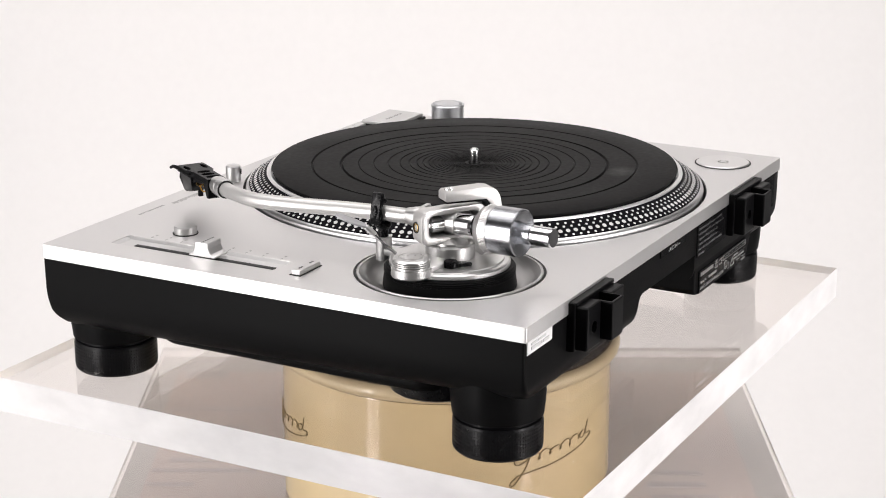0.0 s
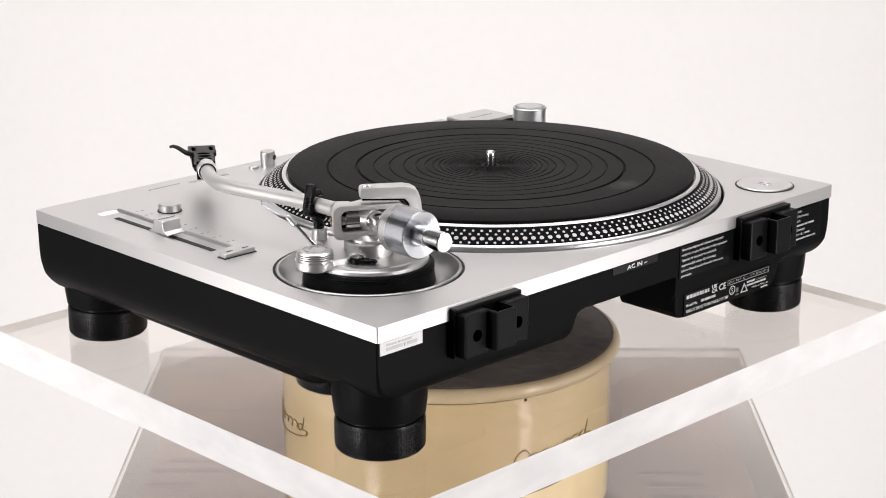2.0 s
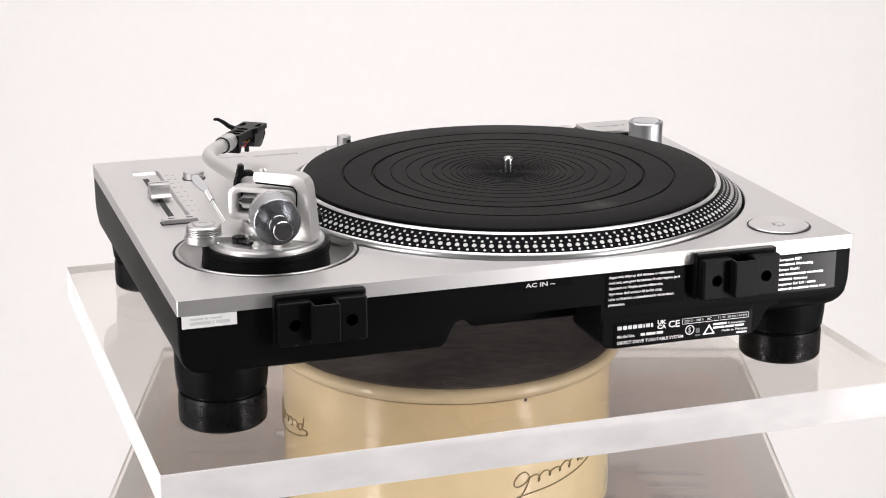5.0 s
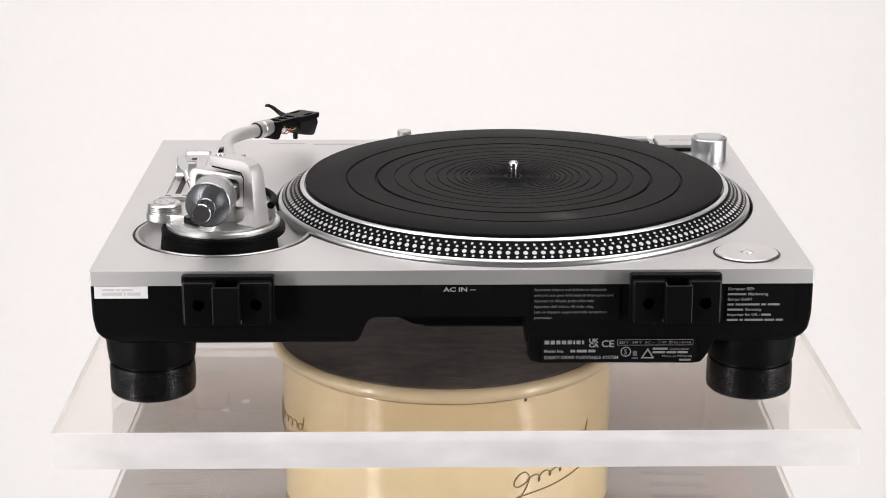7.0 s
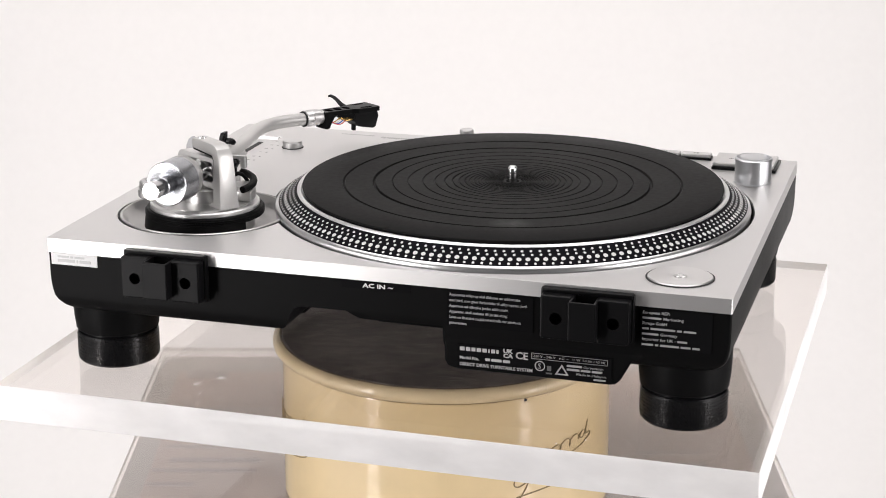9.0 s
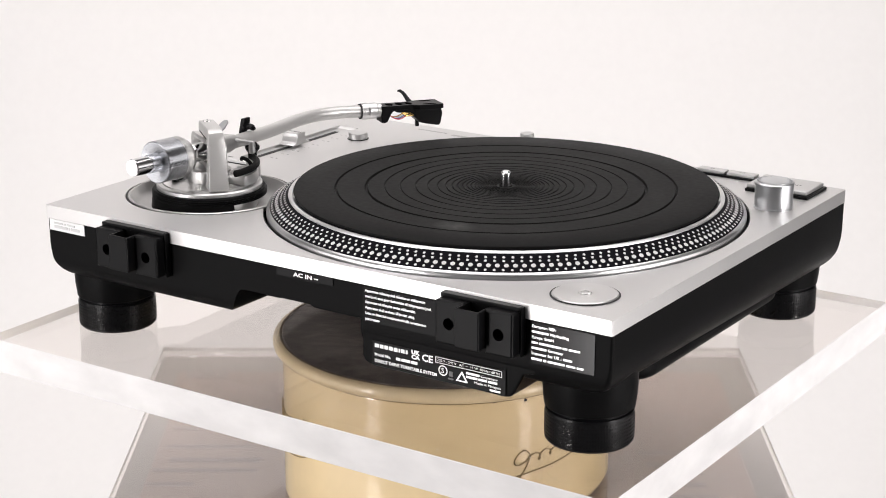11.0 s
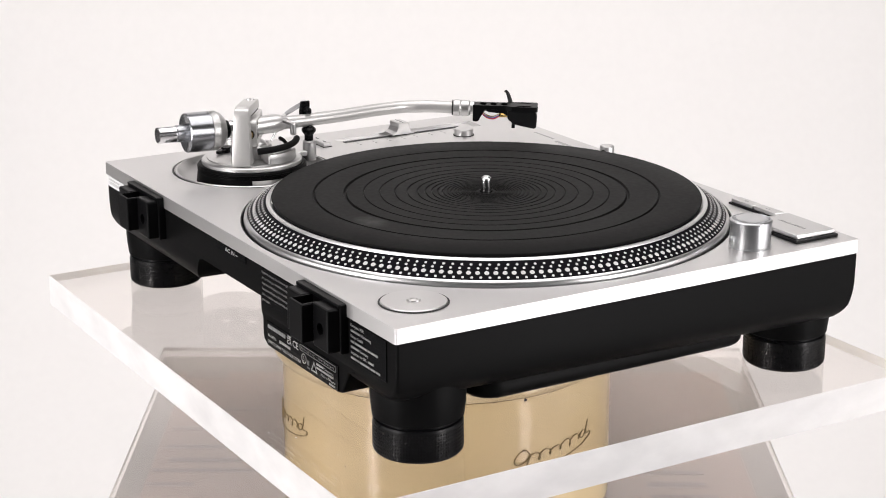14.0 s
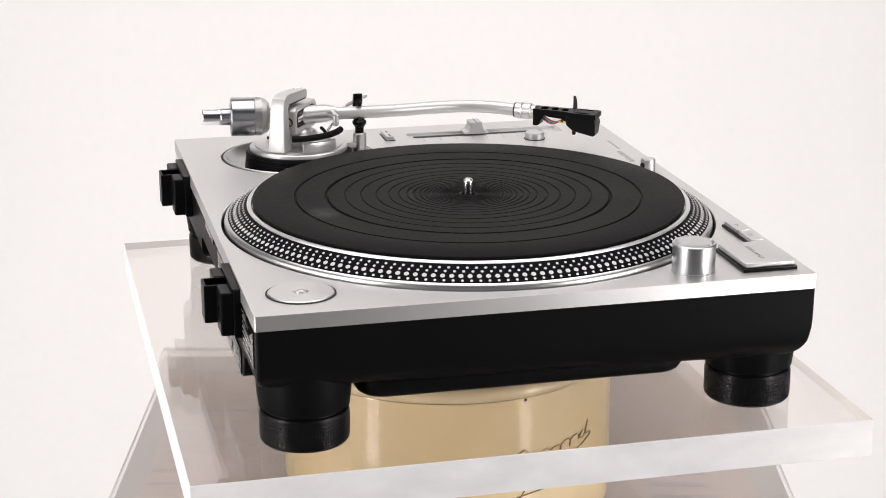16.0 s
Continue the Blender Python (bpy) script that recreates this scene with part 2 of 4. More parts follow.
def sweep(points, radius, n=16, ends=True, sub=6):
    """A round bar along a smooth line through the points; radius is a number or one per point."""
    radii = radius if isinstance(radius, (list, tuple)) else [radius] * len(points)
    ps = [Vector(q) for q in points]
    line, rad = [], []
    for i in range(len(ps) - 1):
        p0, p1, p2, p3 = ps[max(i - 1, 0)], ps[i], ps[i + 1], ps[min(i + 2, len(ps) - 1)]
        for k in range(sub):
            u = k / sub
            line.append(0.5 * ((2 * p1) + (p2 - p0) * u + (2 * p0 - 5 * p1 + 4 * p2 - p3) * u * u + (3 * p1 - p0 - 3 * p2 + p3) * u ** 3))
            rad.append(radii[i] * (1 - u) + radii[i + 1] * u)
    line.append(ps[-1])
    rad.append(radii[-1])
    bm = bmesh.new()
    side = None
    rings = []
    for i, q in enumerate(line):
        d = (line[min(i + 1, len(line) - 1)] - line[max(i - 1, 0)]).normalized()
        if side is None:
            side = d.cross(Vector((0, 0, 1)) if abs(d.z) < 0.9 else Vector((1, 0, 0))).normalized()
        side = (side - d * side.dot(d)).normalized()
        up = d.cross(side)
        rings.append([bm.verts.new(q + rad[i] * (side * math.cos(2 * math.pi * k / n) + up * math.sin(2 * math.pi * k / n))) for k in range(n)])
    for a, b in zip(rings, rings[1:]):
        for k in range(n):
            bm.faces.new((a[k], a[(k + 1) % n], b[(k + 1) % n], b[k]))
    if ends:
        bm.faces.new(rings[0])
        bm.faces.new(rings[-1])
    bmesh.ops.recalc_face_normals(bm, faces=bm.faces)
    return bm


def joined(*bms):
    out = bmesh.new()
    for bm in bms:
        me = bpy.data.meshes.new("piece")
        bm.to_mesh(me)
        bm.free()
        out.from_mesh(me)
        bpy.data.meshes.remove(me)
    return out


def moved(bm, m):
    bmesh.ops.transform(bm, verts=bm.verts, matrix=m)
    return bm


def lay(profile_bm, start, end):
    """Turns a body lathed round z so that its z runs from start towards end."""
    d = (Vector(end) - Vector(start)).normalized()
    return moved(profile_bm, Matrix.Translation(start) @ Vector((0, 0, 1)).rotation_difference(d).to_matrix().to_4x4())


def part(name, bm, mat, parent=None, label="", smooth=20, shift=0.0):
    me = bpy.data.meshes.new(name)
    if shift:
        bmesh.ops.translate(bm, verts=bm.verts, vec=(0, 0, shift))
    bm.to_mesh(me)
    bm.free()
    for m in (mat if isinstance(mat, (list, tuple)) else [mat]):
        me.materials.append(m)
    for poly in me.polygons:
        poly.use_smooth = True
    me.set_sharp_from_angle(angle=radians(smooth))
    ob = new(name, me)
    ob.parent = parent
    return tagged(ob, label) if label else ob


def cut(ob, *bms):
    """Takes bodies out of a mesh object for good."""
    for bm in bms:
        tool_me = bpy.data.meshes.new("cutter")
        bmesh.ops.recalc_face_normals(bm, faces=bm.faces)
        bm.to_mesh(tool_me)
        bm.free()
        tool = new("cutter", tool_me)
        mod = ob.modifiers.new("cut", "BOOLEAN")
        mod.object, mod.operation, mod.solver = tool, "DIFFERENCE", "EXACT"
        bpy.context.view_layer.update()
        got = bpy.data.meshes.new_from_object(ob.evaluated_get(bpy.context.evaluated_depsgraph_get()))
        ob.modifiers.clear()
        old, ob.data = ob.data, got
        bpy.data.meshes.remove(old)
        bpy.data.objects.remove(tool)
        bpy.data.meshes.remove(tool_me)
    ob.data.set_sharp_from_angle(angle=radians(25))
    return ob


def lettering(text, size, width=None, bold=0.0):
    """Flat letters in the built-in font as a bmesh in the xy plane, from the origin to the right, capitals size high."""
    cu = bpy.data.curves.new("letters", "FONT")
    cu.body, cu.size, cu.resolution_u, cu.offset = text, size / 0.7, 2, bold
    ob = new("letters", cu)
    bpy.context.view_layer.update()
    me = bpy.data.meshes.new_from_object(ob.evaluated_get(bpy.context.evaluated_depsgraph_get()))
    bm = bmesh.new()
    bm.from_mesh(me)
    bpy.data.objects.remove(ob)
    bpy.data.curves.remove(cu)
    bpy.data.meshes.remove(me)
    if width and bm.verts:
        span = max(v.co.x for v in bm.verts)
        bmesh.ops.scale(bm, vec=(width / span, 1, 1), verts=bm.verts)
    return bm


# ---- the place: a white seamless cove, closed all round ----
def room():
    prof = [(-0.55, 0.0), (1.2, 0.0)] + [(1.2 + 1.0 * math.sin(radians(a)), 1.0 - 1.0 * math.cos(radians(a))) for a in range(10, 91, 10)] + [(2.2, 2.9)]
    outer = prof + [(2.21, 2.9), (2.21, -0.01), (-0.55, -0.01)]
    tagged(part("backdrop", prism(outer, -1.9, 1.9, "x"), WHITE, smooth=30), "white seamless studio cove, floor curving up into the wall", "backdrop", kind="structure")
    for name, b in (("wall_west", (-2.72, -2.6, -3.2, 2.32, 0, 3.0)), ("wall_east", (2.6, 2.72, -3.2, 2.32, 0, 3.0)), ("wall_south", (-2.72, 2.72, -3.32, -3.2, 0, 3.0)), ("wall_north", (-2.72, 2.72, 2.32, 2.44, 0, 3.0))):
        tagged(part(name, box(*b, bevel=0), DARK), "plain dark studio wall", "wall", kind="structure")
    tagged(part("floor", box(-2.72, 2.72, -3.32, 2.44, -0.1, -0.0102, bevel=0), DARK), "plain dark studio floor", "floor", kind="structure")
    tagged(part("ceiling", box(-2.72, 2.72, -3.32, 2.44, 3.0, 3.1, bevel=0), DARK), "plain dark studio ceiling", "ceiling", kind="structure")


room()


# ---- the stand: pedestal, lower sheet, drum, turning sheet ----
def acrylic_sheet(name, x0, x1, y0, y1, z0, z1):
    bm = box(x0, x1, y0, y1, z0, z1, bevel=0.0005, seg=1)
    for face in bm.faces:
        face.material_index = 0 if abs(face.normal.z) > 0.9 else 1
    sides = [f for f in bm.faces if f.material_index]
    ways = ((1, 0), (-1, 0), (0, 1), (0, -1))
    rims = [bmesh.new() for _ in ways]
    for face in sides:
        rim = rims[max(range(4), key=lambda k: face.normal.x * ways[k][0] + face.normal.y * ways[k][1] * 1.001)]
        rim.faces.new([rim.verts.new(v.co) for v in face.verts])
    for rim in rims:
        bmesh.ops.remove_doubles(rim, verts=rim.verts, dist=1e-6)
    bmesh.ops.delete(bm, geom=sides, context="FACES")
    ob = part(name, bm, CLEAR, smooth=20)
    ob.visible_shadow = False
    for rim in rims:
        part("sheet_edge", rim, EDGE, ob, "scuffed edge, milky white for the light inside the sheet")
    return ob


def stand():
    tagged(part("pedestal", box(-0.2482, 0.2545, -0.2575, 0.2475, 0.0, LOW - 0.0162, bevel=0.001), GREY), "plain grey laminate pedestal under an acrylic sheet", "pedestal")
    card = tagged(part("cardboard_sheet", box(-0.228, 0.229, -0.250, 0.200, LOW - 0.0160, LOW - 0.0122, bevel=0.0006), CARD), "pinkish cardboard sheet with faded print under the acrylic", "cardboard")
    for x, y, w, d in ((-0.182, 0.115, 0.080, 0.005), (-0.188, 0.078, 0.066, 0.006), (-0.180, 0.052, 0.070, 0.007), (-0.186, 0.032, 0.080, 0.006), (-0.208, 0.006, 0.036, 0.006), (-0.203, 0.191, 0.034, 0.016), (0.170, 0.028, 0.050, 0.006), (0.172, 0.006, 0.044, 0.008), (0.176, -0.016, 0.050, 0.007)):
        part("faded_print", box(x - w / 2, x + w / 2, y - d / 2, y + d / 2, LOW - 0.0122, LOW - 0.0118, 0), FADED, card)
    tagged(acrylic_sheet("lower_acrylic_sheet", -0.2485, 0.2548, -0.258, 0.248, LOW - 0.0115, LOW), "clear acrylic base sheet lying on the pedestal", "acrylic sheet")


def drum():
    top = DECK - 0.1145 - 0.0005
    root = tagged(new("drum"), "round cream enamelled tin drum with a dark lid and script mark", "drum")
    root.location = (-0.0008, 0, LOW)
    h = top - LOW
    part("drum_body", lathe([(0.0, 0.0), (0.115, 0.0), (0.1185, 0.0015), (0.1200, 0.005), (0.1198, h - 0.014), (0.1200, h - 0.0125), (0.1197, h - 0.0118), (0.1190, h - 0.0112), (0.1190, h - 0.0018), (0.0, h - 0.0018)], 128), CREAM, root)
    part("rim", lathe([(0.1188, h - 0.0112), (0.1200, h - 0.0111), (0.1222, h - 0.0106), (0.1242, h - 0.0094), (0.1256, h - 0.0075), (0.1261, h - 0.0055), (0.1256, h - 0.0034), (0.1242, h - 0.0017), (0.1222, h - 0.0007), (0.1206, h - 0.0006), (0.1195, h - 0.0018), (0.1188, h - 0.0018), (0.1188, h - 0.0112)], 128, cap=False), WORN, root, "dull worn cream rim", smooth=50)
    part("worn_edge", lathe([(0.1192, h - 0.0012), (0.1198, h - 0.0004), (0.1206, h - 0.0002), (0.1212, h - 0.0004)], 128, cap=False), RUST, root, "brown worn edge round the lid")
    part("lid", lathe([(0.0, h - 0.0014), (0.1193, h - 0.0014), (0.1195, h - 0.0007), (0.1188, h), (0.0, h)], 96), LID, root, "dark scratched round metal lid")
    lines = bmesh.new()
    for k in range(240):
        r, a = 0.112 * math.sqrt(random.random()), random.uniform(0, 2 * math.pi)
        x, y, way, ln, wd = r * math.cos(a), r * math.sin(a), random.gauss(0.05, 0.35), random.uniform(0.004, 0.034), random.uniform(0.00008, 0.00026)
        ux, uy = math.cos(way), math.sin(way)
        vs = [lines.verts.new((x + ux * p - uy * q, y + uy * p + ux * q, h + 0.00012)) for p, q in ((-ln / 2, 0), (0, -wd), (ln / 2, 0), (0, wd))]
        if max(math.hypot(v.co.x, v.co.y) for v in vs) < 0.117:
            lines.faces.new(vs)
    tagged(part("scratches", lines, SCRATCH, root, "fine pale scratches on the lid"), kind="stuff")
    part("seam", lathe([(0.1196, h - 0.0119), (0.1201, h - 0.0119), (0.1201, h - 0.0112), (0.1196, h - 0.0112)], 128, cap=False), INK, root)

    def on_drum(a, z, out=0.0003):
        r = 0.1199 + out
        return (r * math.sin(a), -r * math.cos(a), z)

    for a, wide, z in ((-0.155, 0.0085, h - 0.0116), (-0.52, 0.0035, h - 0.0118), (0.62, 0.0050, h - 0.0116), (0.27, 0.0028, h - 0.0119), (-0.86, 0.0045, h - 0.0117)):
        span = wide / 0.12
        chip = bmesh.new()
        rim = [chip.verts.new(on_drum(a + span * (u - 0.5), z + 0.0008 * math.sin(math.pi * u) * (0.5 + 0.5 * math.sin(17 * u + 9 * a)) * k, 0.0005)) for k, us in ((1, (0, 0.15, 0.3, 0.45, 0.6, 0.75, 0.9, 1)), (-0.8, (0.9, 0.7, 0.5, 0.3, 0.1))) for u in us]
        chip.faces.new(rim)
        part("enamel_chip", chip, RUST, root)

    def script(a0):
        # a slanted script mark: a tall looped first stroke, a wave, a high last stroke and a long underline with a hook
        def stroke(pairs, width, sub=5):
            return sweep([on_drum(a0 + a, z) for a, z in pairs], width, 6, sub=sub)

        first = stroke([(0.105, 0.0528), (0.080, 0.0556), (0.045, 0.0545), (0.015, 0.0505), (0.012, 0.0468), (0.040, 0.0455), (0.085, 0.0478), (0.112, 0.0515), (0.085, 0.0435), (0.045, 0.0365), (0.010, 0.0318), (-0.014, 0.0308), (-0.010, 0.0338), (0.030, 0.0378)], 0.00050)
        wave = []
        for i in range(90):
            u = i / 89
            turn = -2 * math.pi * 5.0 * u + 2.6
            tall = 0.0026 + 0.0007 * math.sin(11 * u)
            wave.append((0.125 + 0.39 * u + 0.020 * math.cos(turn) + 0.006 * math.sin(turn), 0.0492 + 0.0048 * u + tall * math.sin(turn)))
        last = stroke([(0.545, 0.0562), (0.515, 0.0560), (0.500, 0.0528), (0.520, 0.0512), (0.548, 0.0540), (0.568, 0.0602), (0.574, 0.0622), (0.560, 0.0560), (0.556, 0.0530), (0.580, 0.0530)], 0.00042)
        tail = stroke([(0.030, 0.0378), (0.120, 0.0392), (0.250, 0.0408), (0.380, 0.0432), (0.500, 0.0462), (0.575, 0.0492), (0.606, 0.0516), (0.598, 0.0534), (0.572, 0.0526)], 0.00048)
        return joined(first, stroke(wave, 0.00042, 1), last, tail)

    for a0 in (0.385, -1.552):
        part("script_mark", script(a0), INK, root, "worn dark gold script mark")
    x, y, z = on_drum(0.460, h - 0.0132, 0.0)
    part("rivet_hole", lay(lathe([(0, -0.0006), (0.0012, -0.0006), (0.0012, 0.0004), (0, 0.0004)], 16), (x, y, z), (2 * x, 2 * y, z)), GAP, root)


stand()
drum()
PLATE_BASE = DECK - 0.1145
acrylic_top = tagged(acrylic_sheet("acrylic_shelf", -0.2522, 0.2479, -0.2079, 0.2188, 0.0, 0.0242), "thick clear acrylic shelf turning on the drum, scuffed edges", "acrylic sheet")
for k in range(26):
    dx, dy = random.uniform(-0.245, 0.24), random.choice((random.uniform(-0.2, -0.175), random.uniform(0.185, 0.212), random.uniform(-0.2, 0.21)))
    part("dust_speck", lathe([(0.0, 0.0243), (random.uniform(0.0002, 0.0005), 0.0243), (0.0002, 0.0246), (0.0, 0.0246)], 6, dx, dy), random.choice((GREYP, PAPER, PAPER)), acrylic_top)

# ---- the turntable: x towards the tonearm's side, y towards the back, z from the deck's top ----
turntable = tagged(new("turntable"), "silver and black direct drive record turntable with S-shaped tonearm", "turntable")
LIFT = -FOOT
SPX, SPY = -0.0462, 0.0015      # spindle
CX, CY = 0.1515, 0.0865         # tonearm pivot
HW, HD = 0.2265, 0.1754


def tt(name, bm, mat, parent=None, label="", smooth=20):
    return part(name, bm, mat, parent or turntable, label, smooth, shift=LIFT)


def deck():
    outer = rounded(-HW, HW, -HD, HD, 0.0012, 4)
    holes = [union_loop((SPX, SPY, 0.1692), (CX, CY, 0.0602)), rounded(0.1826, 0.2026, -0.1375, -0.0098, 0.001, 2)]
    d = tt("deck", sheet(outer, holes, -0.0095, 0.0, 0.0004), DECKM, label="satin silver aluminium deck plate")
    tt("platter_well", lathe([(0.1692, -0.009), (0.1704, -0.009), (0.1704, -0.0094), (0.02, -0.0094), (0.02, -0.009)], 96, SPX, SPY, cap=False), GAP, d)
    # black strip painting shade into the platter's gap, open at the tonearm well
    shade_strip, steps = bmesh.new(), []
    for k in range(161):
        a = radians(35.6 + 335.4 * k / 160)
        steps.append([shade_strip.verts.new((SPX + r * math.cos(a), SPY + r * math.sin(a), z)) for r, z in ((0.1691, -0.0012), (0.1691, -0.0092), (0.1686, -0.0092), (0.1686, -0.0012))])
    for p, q in zip(steps, steps[1:]):
        for k in range(4):
            shade_strip.faces.new((p[k], p[(k + 1) % 4], q[(k + 1) % 4], q[k]))
    bmesh.ops.recalc_face_normals(shade_strip, faces=shade_strip.faces)
    tt("gap_shade", shade_strip, GAP, d)
    # tonearm well: groove, bevelled rim and dished floor
    tt("arm_well", lathe([(0.0601, -0.0004), (0.0596, -0.0025), (0.0586, -0.0025), (0.0584, 0.0002), (0.0577, 0.0006), (0.0566, 0.0006), (0.0558, -0.0004), (0.0540, -0.0030), (0.0515, -0.0056), (0.0480, -0.0076), (0.0440, -0.0088), (0.0, -0.0090)], 96, CX, CY, cap=False), WELL, d, "dished silver well round the tonearm base")
    tt("well_groove", lathe([(0.0601, -0.0010), (0.0587, -0.0010)], 96, CX, CY, cap=False), GAP, d)
    # pitch fader
    tt("fader_tray", joined(box(0.1826, 0.2026, -0.1375, -0.0098, -0.0048, -0.0019, 0), prism([(0.1826, -0.0021), (0.1826, -0.0002), (0.1832, -0.0003), (0.1849, -0.0019), (0.1851, -0.0021)], -0.1374, -0.0099, "y"), prism([(-0.1375, -0.0021), (-0.1375, -0.0003), (-0.1345, -0.0019), (-0.1343, -0.0021)], 0.1852, 0.2025, "x")), SATIN, d, "recessed silver fader tray")
    tt("fader_slit", box(0.1930, 0.1970, -0.1232, -0.0149, -0.0023, -0.0016, 0), GAP, d)
    y = -0.0660
    prof = [(y - 0.0100, 0.0002), (y - 0.0100, 0.0014), (y - 0.0068, 0.0026), (y - 0.0050, 0.0062), (y - 0.0050, 0.0090), (y - 0.0044, 0.0098), (y + 0.0044, 0.0098), (y + 0.0050, 0.0090), (y + 0.0050, 0.0062), (y + 0.0068, 0.0026), (y + 0.0100, 0.0014), (y + 0.0100, 0.0002)]
    cap = tt("fader_cap", prism(prof, 0.1870, 0.2016, "x", 0.0004), SATIN, label="saddle-shaped silver fader knob")
    tt("fader_line", box(0.1874, 0.2012, y - 0.0003, y + 0.0003, 0.0096, 0.0100, 0), GREYP, cap)
    for yy in (-0.121, -0.1095, -0.0975, -0.0855, -0.0715, -0.0597, -0.0465, -0.0335, -0.0195):
        tt("scale_tick", box(0.1786, 0.1812, yy - 0.0003, yy + 0.0003, 0.0, 0.0002, 0), DIM, d)
        tt("scale_bar", box(0.1742, 0.1757, yy - 0.0006, yy + 0.0006, 0.0, 0.0002, 0), DIM, d)
    # reset button, range button
    tt("button_collar", lathe([(0.0086, 0.0), (0.0086, 0.0004), (0.0078, 0.0005)], 40, 0.1615, -0.1075, cap=False), GAP, d)
    tt("reset_button", lathe([(0.0076, 0.0), (0.0077, 0.0046), (0.0072, 0.0054), (0.0062, 0.0055), (0, 0.0053)], 48, 0.1615, -0.1075), SATIN, label="round silver push button")
    tt("button_slot", box(0.1803, 0.2062, 0.0031, 0.0111, 0.0, 0.0004, 0), GAP, d)
    tt("range_button", box(0.1812, 0.2053, 0.0038, 0.0104, 0.0, 0.0034, 0.0006), SATIN, label="small bar-shaped silver button")
    for xx in (0.1865, 0.199):
        tt("button_mark", box(xx - 0.0022, xx + 0.0022, 0.0064, 0.0076, 0.0034, 0.0036, 0), GREYP, d)
    # stylus lamp and its small button
    lamp = tt("stylus_lamp", lathe([(0.0062, 0.0), (0.0062, 0.0002), (0.0055, 0.0004), (0.0055, 0.0112), (0.0050, 0.0119), (0, 0.0119)], 40, 0.0325, -0.1575), SATIN, label="pop-up silver stylus lamp")
    tt("lamp_window", lay(lathe([(0, 0), (0.0021, 0), (0.0021, 0.0005), (0, 0.0005)], 20), (0.0301, -0.1526, 0.0072), (0.0281, -0.1485, 0.0072)), GAP, lamp)
    tt("lamp_button", lathe([(0.0036, 0.0), (0.0036, 0.0014), (0.0030, 0.0018), (0, 0.0018)], 32, 0.0440, -0.1600), SATIN)
    # illegible maker's mark and model line as bars
    for x0, x1, y0, h in ((0.070, 0.1060, -0.1590, 0.0044), (0.112, 0.1410, -0.1622, 0.0020)):
        x = x0
        while x < x1 - 0.001:
            w = 0.0008 + 0.0009 * ((x * 7919) % 1)
            k = h * (0.62 + 0.38 * ((x * 3571) % 1))
            tt("mark_bar", box(x, x + w, y0 - h / 2, y0 - h / 2 + k, 0.0, 0.0002, 0), DIM, d)
            x += w + 0.0007
    # start button, speed buttons, power knob
    tt("button_base", box(-0.2150, -0.1668, -0.1675, -0.1315, 0.0, 0.0022, 0.0005), GLOSS, d)
    start = tt("start_button", box(-0.2132, -0.1672, -0.1662, -0.1332, 0.0022, 0.0052, 0.0008), SATIN, label="large square silver start button")
    tt("lettering", moved(lettering("START\u00b7STOP", 0.0025, 0.0260, 0.00008), Matrix.Translation((-0.2035, -0.1500, 0.00525))), GREYP, start, "grey lettering START STOP")
    tt("button_base", box(-0.1628, -0.1138, -0.1685, -0.1575, 0.0, 0.0015, 0.0004), GLOSS, d)
    for x0, speed in ((-0.1618, "33"), (-0.1378, "45")):
        b = tt("speed_button", box(x0, x0 + 0.0226, -0.1672, -0.1588, 0.0015, 0.0042, 0.0006), SATIN, label="small silver speed button")
        tt("lettering", moved(lettering(speed, 0.0024, 0.0042), Matrix.Translation((x0 + 0.0092, -0.1641, 0.00425))), GREYP, b)
    kx, ky = -0.2016, -0.1035
    knob = tt("power_knob", lathe([(0.0139, 0.0), (0.0139, 0.0006), (0.0134, 0.0008), (0.0134, 0.0166), (0.0139, 0.0168), (0.0139, 0.0178), (0.0132, 0.0185), (0.0110, 0.0189), (0.0070, 0.0192), (0.0035, 0.0193), (0, 0.0193)], 72, kx, ky), KNOB, label="tall turned silver power knob")
    teeth = bmesh.new()
    for i in range(72):
        a = 2 * math.pi * i / 72
        q = box(0.0088, 0.0122, -0.00018, 0.00018, 0.0184, 0.01905, 0)
        moved(q, Matrix.Translation((kx, ky, 0)) @ Matrix.Rotation(a, 4, "Z"))
        teeth = joined(teeth, q)
    tt("strobe_teeth", teeth, KNOB, knob)


